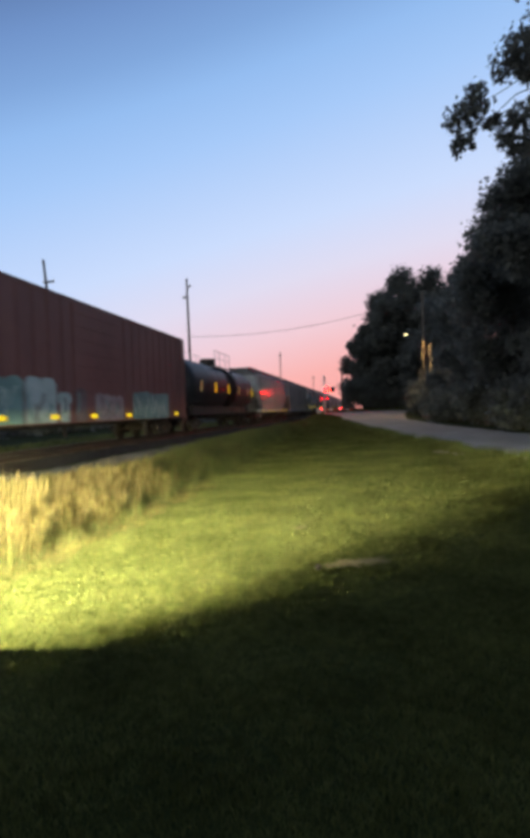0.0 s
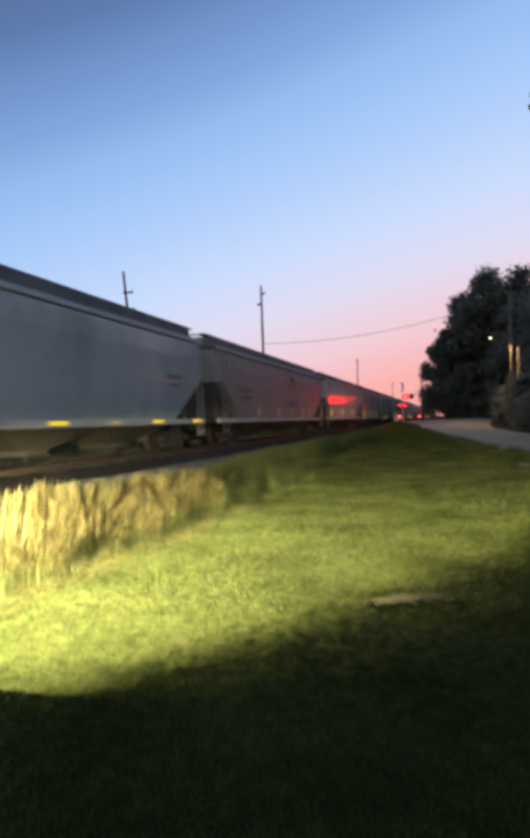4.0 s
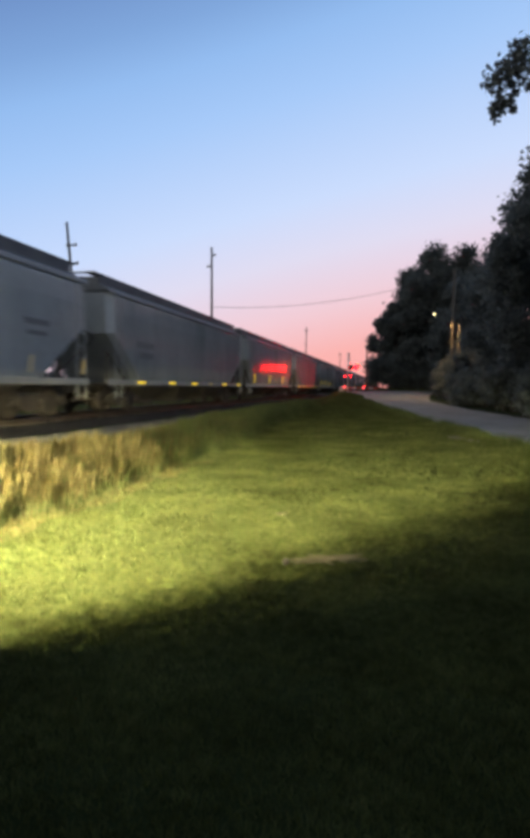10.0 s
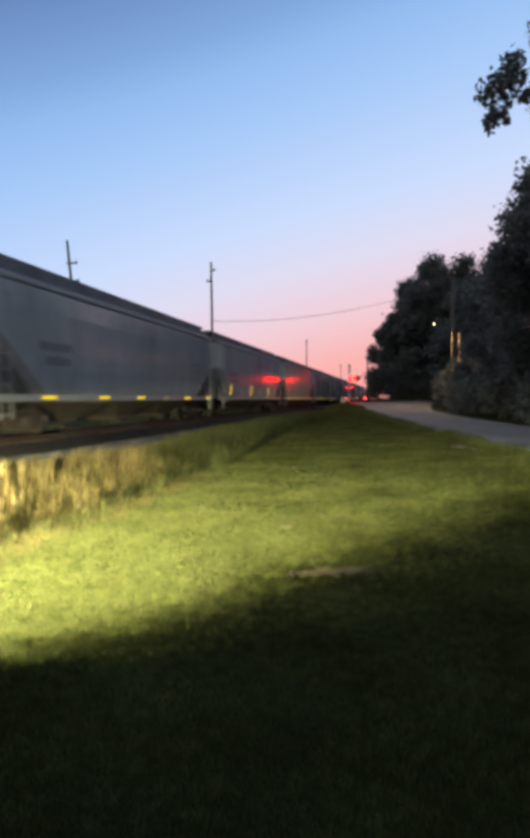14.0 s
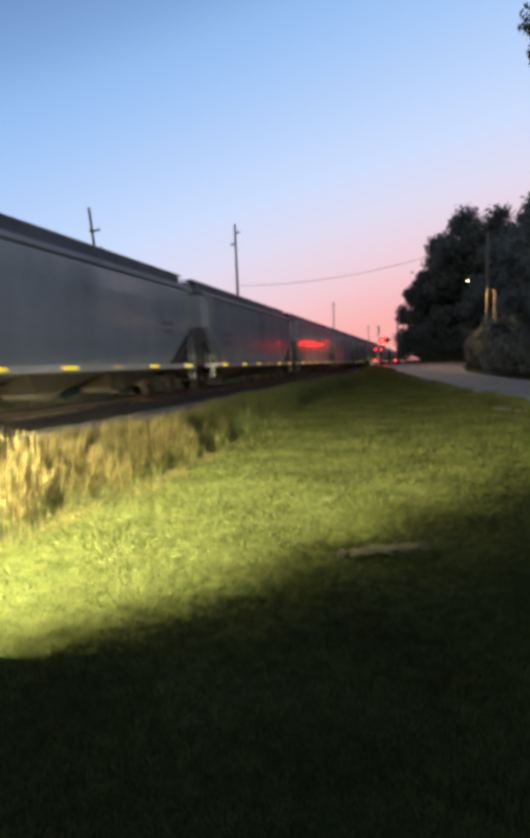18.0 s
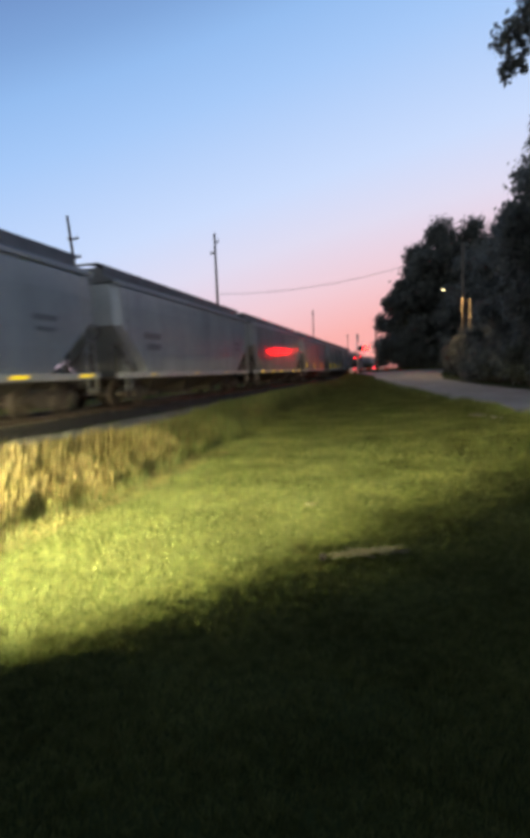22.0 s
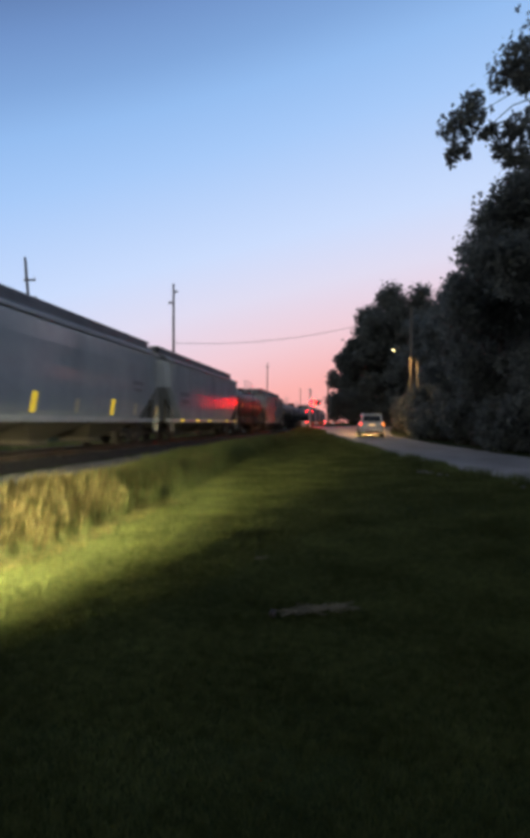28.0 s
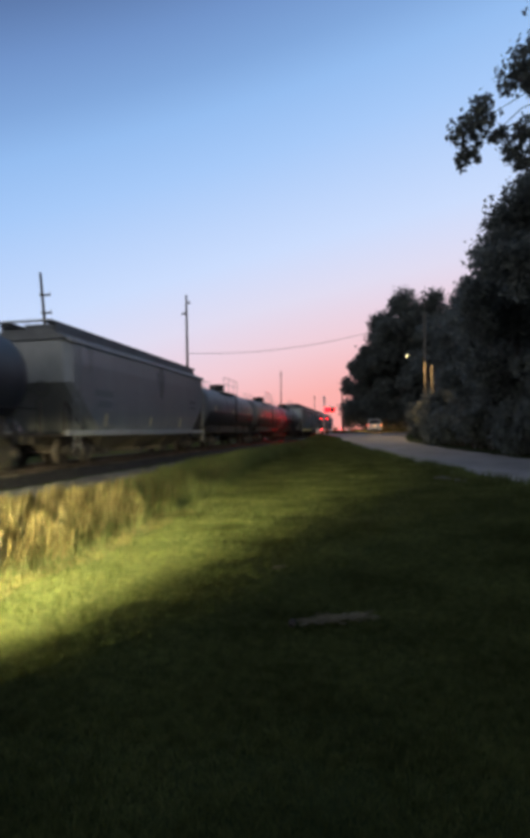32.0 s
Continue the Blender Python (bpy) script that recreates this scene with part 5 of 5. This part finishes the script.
def litter():
    rng = random.Random(2)
    ob = thing("mown_hay", "flat pale streak of dry cut grass lying on the lawn", "hay")
    cx, cy = -0.71, 4.82
    k = 0
    for i in range(60):
        t = rng.random()
        x, y = cx - 0.08 + 0.5 * t, cy - 0.02 + 0.22 * t + rng.uniform(-0.035, 0.035)
        z = float(ground_height(x, y)) + 0.05 + rng.uniform(0, 0.03)
        a = rng.uniform(-0.7, 0.9)
        l = rng.uniform(0.07, 0.16)
        part("stalk", R((x - l * math.cos(a), y - l * math.sin(a), z), (x + l * math.cos(a), y + l * math.sin(a), z + rng.uniform(-0.01, 0.02)), 0.005, 0.003, n=4), PAPER, ob)
    # dark lump that makes the dark spot at the streak's left end
    clod = bmesh.new()
    bmesh.ops.create_icosphere(clod, subdivisions=2, radius=0.034)
    for v in clod.verts:
        v.co *= rng.uniform(0.8, 1.2)
    c = new("clod", finish("clod", clod, UNDER))
    c.location = (cx - 0.2, cy - 0.05, float(ground_height(cx - 0.2, cy - 0.05)) + 0.055)
    tagged(c, "small dark lump on the grass", "clod")
    for x, y, w in ((-1.28, 6.4, 0.06),):
        z = float(ground_height(x, y)) + 0.075
        s = thing("straw_wisp", "small pale wisp of straw on the mown grass", "straw")
        for q in range(4):
            part("stalk", R((x - w * (1 + 0.2 * q), y + 0.01 * q, z), (x + w, y + 0.02 * q + 0.03, z + 0.006 * q), 0.004, 0.002, n=4), PAPER, s)
    # stones at the lane's edge
    bmv = []
    for i in range(54):
        # a third of them lie together where the gravel has spilled
        y = rng.uniform(15.2, 16.7) if i % 3 == 0 else rng.uniform(11, 40)
        x = 10.6 - 0.55 * y + rng.uniform(-0.15, 0.15) if i % 3 == 0 else float(lane_middle(y) - lane_half(y)) + rng.uniform(-0.5, 0.1)
        r = rng.uniform(0.03, 0.075) if i % 3 == 0 else rng.uniform(0.03, 0.1)
        bm = bmesh.new()
        bmesh.ops.create_icosphere(bm, subdivisions=1, radius=r)
        for v in bm.verts:
            v.co *= rng.uniform(0.7, 1.15)
            v.co.z *= 0.6
        s = new("stone", finish("stone", bm, STONE))
        s.location = (x, y, float(ground_height(x, y)) + 0.25 * r + 0.01)
        tagged(s, "small pale stone at the edge of the gravel", "stone", "stones by the lane")


litter()

# ---------------------------------------------------------------- grass


def blades(rng, x, y, z, h, w, lean, turn=None, plain=False):
    """One bent blade each: a narrow triangle pair, as numpy arrays."""
    n = len(x)
    a = rng.uniform(0, 2 * np.pi, n)
    la = rng.uniform(0, 2 * np.pi, n) if turn is None else turn
    dx, dy = np.cos(a) * w / 2, np.sin(a) * w / 2
    tx, ty = np.cos(la) * lean * h, np.sin(la) * lean * h
    base = np.stack([x, y, z - 0.01], -1)
    side = np.stack([dx, dy, 0 * dx], -1)
    mid = base + np.stack([0.3 * tx, 0.3 * ty, 0.55 * h], -1)
    tip = base + np.stack([tx, ty, h], -1)
    if plain:
        v = np.stack([base - side, base + side, tip], 1).reshape(-1, 3)
        return v, np.arange(3 * n).reshape(-1, 3)
    v = np.stack([base - side, base + side, mid + 0.7 * side, tip, mid - 0.7 * side], 1).reshape(-1, 3)
    i = 5 * np.arange(n)
    f = np.concatenate([np.stack([i, i + 1, i + 2], -1), np.stack([i, i + 2, i + 4], -1), np.stack([i + 4, i + 2, i + 3], -1)])
    return v, f


def patchy(x, y, s, seed):
    """Smooth unevenness between 0 and 1."""
    r = np.random.default_rng(seed)
    out = np.zeros_like(x)
    for k in range(7):
        f = s * 1.7 ** (k / 2)
        a, p, q = r.uniform(0, 6.28), r.uniform(0, 6.28), r.uniform(0, 6.28)
        out += np.sin(f * (x * np.cos(a) + y * np.sin(a)) + p) * np.cos(f * 0.8 * (y * np.cos(a) - x * np.sin(a)) + q)
    return np.clip(0.5 + out / 4.5, 0, 1)


def build_lawn():
    rng = np.random.default_rng(21)
    vs, fs, base = [], [], 0
    # nearer strips carry more and finer blades
    for y0, y1, n, h, w in ((-16.0, -1.2, 60000, 0.06, 0.02), (-1.2, 0.9, 45000, 0.05, 0.011), (0.9, 3.0, 90000, 0.046, 0.0055), (3.0, 6.0, 250000, 0.046, 0.0065), (6.0, 10.0, 210000, 0.052, 0.010), (10.0, 17.0, 130000, 0.062, 0.015), (17.0, 30.0, 70000, 0.085, 0.026), (30.0, 64.0, 45000, 0.11, 0.05), (2.0, 7.5, 170000, 0.05, 0.0048)):
        y = rng.uniform(y0, y1, n)
        left, right = np.full(n, -6.8), lane_middle(y) - lane_half(y) + 0.1
        if y0 > 0 and w != 0.0048:
            right = np.minimum(right, 0.75 * y + 1.2)
            left = np.maximum(left, -1.15 * y - 1.2)
        if w == 0.0048:
            left, right = np.full(n, -5.0), np.full(n, 1.5)
        x = left + (right - left) * rng.random(n)
        p = patchy(x, y, 1.6, 4)
        tuft = patchy(x, y, 7.0, 9)
        hh = h * (0.72 + 0.22 * p + 0.42 * tuft ** 2) * rng.uniform(0.7, 1.2, n)
        v, f = blades(rng, x, y, ground_height(x, y), hh, w * rng.uniform(0.7, 1.3, n), rng.uniform(0.2, 0.85, n), plain=y0 >= 6.0 or y0 < 0 or w == 0.0048)
        vs.append(v)
        fs.append(f + base)
        base += len(v)
    ob = new("lawn_grass", soup("lawn_grass", np.concatenate(vs), np.concatenate(fs), TURF))
    tagged(ob, "short rough mown grass, green, lit yellow-green near the lamp", "grass", kind="stuff")


def tall_grass(name, mat, label, seed, strips, seed_heads):
    rng = np.random.default_rng(seed)
    vs, fs, base = [], [], 0
    for y0, y1, x0, x1, n, h, w in strips:
        y = rng.uniform(y0, y1, n)
        x = x0 + (x1 - x0) * rng.random(n) + 0.35 * (patchy(0 * y, y, 1.1, 3) - 0.5)
        keep = patchy(x, y, 1.3, seed + 1) > rng.uniform(-0.8, 0.3, n)
        # nothing tall stands in the beam beside the unseen lamp
        keep &= y > -0.92 * x - 0.3
        x, y = x[keep], y[keep]
        k = len(x)
        z = ground_height(x, y)
        hh = h * (0.82 + 0.2 * patchy(x, y, 1.0, seed + 2)) * rng.uniform(0.5, 1.22, k) * np.interp(x, [-8.0, -6.8, -5.7, -5.1, -4.7, -4.4, -4.1], [0.45, 0.58, 0.9, 1.0, 0.8, 0.55, 0.35])
        lean = rng.uniform(0.02, 0.28, k)
        turn = rng.normal(0.6, 0.9, k)
        v, f = blades(rng, x, y, z, hh, w * rng.uniform(0.7, 1.4, k), lean, turn)
        vs.append(v)
        fs.append(f + base)
        base += len(v)
        if seed_heads:
            # a plume near the tip of each stalk
            q = rng.random(k) < 0.5
            px, py = x[q] + np.cos(turn[q]) * lean[q] * hh[q] * 0.8, y[q] + np.sin(turn[q]) * lean[q] * hh[q] * 0.8
            v, f = blades(rng, px, py, z[q] + 0.76 * hh[q], hh[q] * 0.30, np.full(q.sum(), 0.015), lean[q], turn[q])
            vs.append(v)
            fs.append(f + base)
            base += len(v)
    ob = new(name, soup(name, np.concatenate(vs), np.concatenate(fs), mat))
    tagged(ob, label, "grass", kind="stuff")


build_lawn()
tall_grass("dry_grass", STRAW, "tall straw-coloured dry grass along the railway ditch", 41,
           [(2.5, 7.0, -7.3, -4.3, 24000, 0.86, 0.0055), (7.0, 9.5, -7.3, -4.3, 5200, 0.78, 0.0065), (9.5, 12.0, -7.4, -4.4, 2600, 0.70, 0.009), (12.0, 18.0, -7.6, -4.6, 1300, 0.6, 0.012), (18, 44, -7.6, -4.9, 1500, 0.55, 0.02), (3.0, 11.0, -4.95, -3.85, 20000, 0.17, 0.005)], True)
tall_grass("green_tall_grass", REED, "tall dull green weeds along the foot of the track bed", 52,
           [(2.5, 9.6, -7.2, -4.2, 20000, 0.60, 0.007), (9.6, 18.0, -7.2, -4.3, 30000, 0.66, 0.0075), (18.0, 34.0, -7.6, -4.6, 24000, 0.8, 0.014), (34.0, 62.0, -8.0, -5.2, 9000, 0.36, 0.04),
            (3.5, 30.0, -5.1, -3.9, 22000, 0.22, 0.006), (4.0, 60.0, -20.0, -14.2, 9000, 0.5, 0.05), (75.0, 78.0, -5.0, 18.0, 9000, 1.5, 0.09)], False)


def edge_tufts():
    """Rough weeds where the lawn meets the gravel."""
    rng = np.random.default_rng(77)
    y = rng.uniform(6, 46, 38000)
    x = lane_middle(y) - lane_half(y) + rng.normal(-0.18, 0.22, len(y))
    keep = patchy(x, y, 1.7, 13) > rng.uniform(0.35, 0.8, len(y))
    x, y = x[keep], y[keep]
    n = len(x)
    v, f = blades(rng, x, y, ground_height(x, y), rng.uniform(0.09, 0.28, n), rng.uniform(0.008, 0.02, n), rng.uniform(0.1, 0.8, n))
    tagged(new("edge_weeds", soup("edge_weeds", v, f, REED)), "ragged dark tufts of weeds along the gravel's edge", "grass", kind="stuff")


edge_tufts()

# ---------------------------------------------------------------- what moves


def motions():
    times = [-1.0, -0.5, 0.0] + [4.0 * k for k in range(1, 8)] + [32.0, 32.5, 33.0]
    for car, mark in train:
        walk(car, [(t, pose(TRACK_X, mark - SPEED * t, RAIL_TOP)) for t in times])
    # the white car comes up the lane from behind and slows before the crossing
    rows = []
    trip = ((-1.0, 43.5, -172.0), (0.0, 42.0, -164.5), (8.0, 30.0, -104.0), (16.0, 18.2, -44.0), (20.0, 12.2, -14.0), (22.0, 9.0, 0.6), (23.0, 7.3, 8.2), (24.0, 5.45, 15.9), (24.6, 4.4, 20.6), (25.5, 3.35, 26.4), (26.5, 2.3, 31.9), (28.0, 1.1, 39.2), (29.0, 0.88, 46.6), (30.0, 0.70, 54.6), (31.0, 0.52, 61.4), (32.0, 0.55, 65.6), (33.0, 0.6, 67.2))
    for (t, x, y), (t2, x2, y2) in zip(trip, trip[1:] + ((34.0, 0.65, 68.2),)):
        turn = math.degrees(math.atan2(x - x2, y2 - y))
        a = radians(turn)
        rows.append((t, pose(x - 2.3 * math.sin(a), y + 2.3 * math.cos(a), float(lane_height(y + 2.3)) + 0.06, 0, 0, turn)))
    walk(suv, rows)
    # flashing lamps: each shutter turns edge-on while its lamp shows
    for vane, s in shutters:
        rows, t = [], 13.4 - 13 * 1.09 + (0 if s > 0 else 0.545)
        x = 0.72 + s * 0.33
        shut, wide = pose(x, -0.44, 3.4, 0, 0, 0), pose(x, -0.44, 3.4, 0, 0, 86)
        while t < 34:
            rows += [(t - 0.285, shut), (t - 0.262, wide), (t + 0.262, wide), (t + 0.285, shut)]
            t += 1.09
        walk(vane, rows)
    # the unseen lamp is swung towards the track at 24 s
    rows = [(t, pose(0, 0.08, 1.43, 0, 0, a)) for t, a in ((-0.5, 7), (0.0, 7), (1.0, 7), (2.0, 6), (3.0, 6.5), (5.5, 5.5), (8.0, 5.5), (13.0, 6), (15.0, 7), (20.5, 8), (23.4, 8.5), (23.8, 11), (24.2, 18), (24.7, 28), (25.0, 35), (25.6, 35), (28.0, 32), (29.5, 29.5), (31.0, 28), (32.0, 28), (32.5, 28))]
    walk(light_head, rows)


motions()
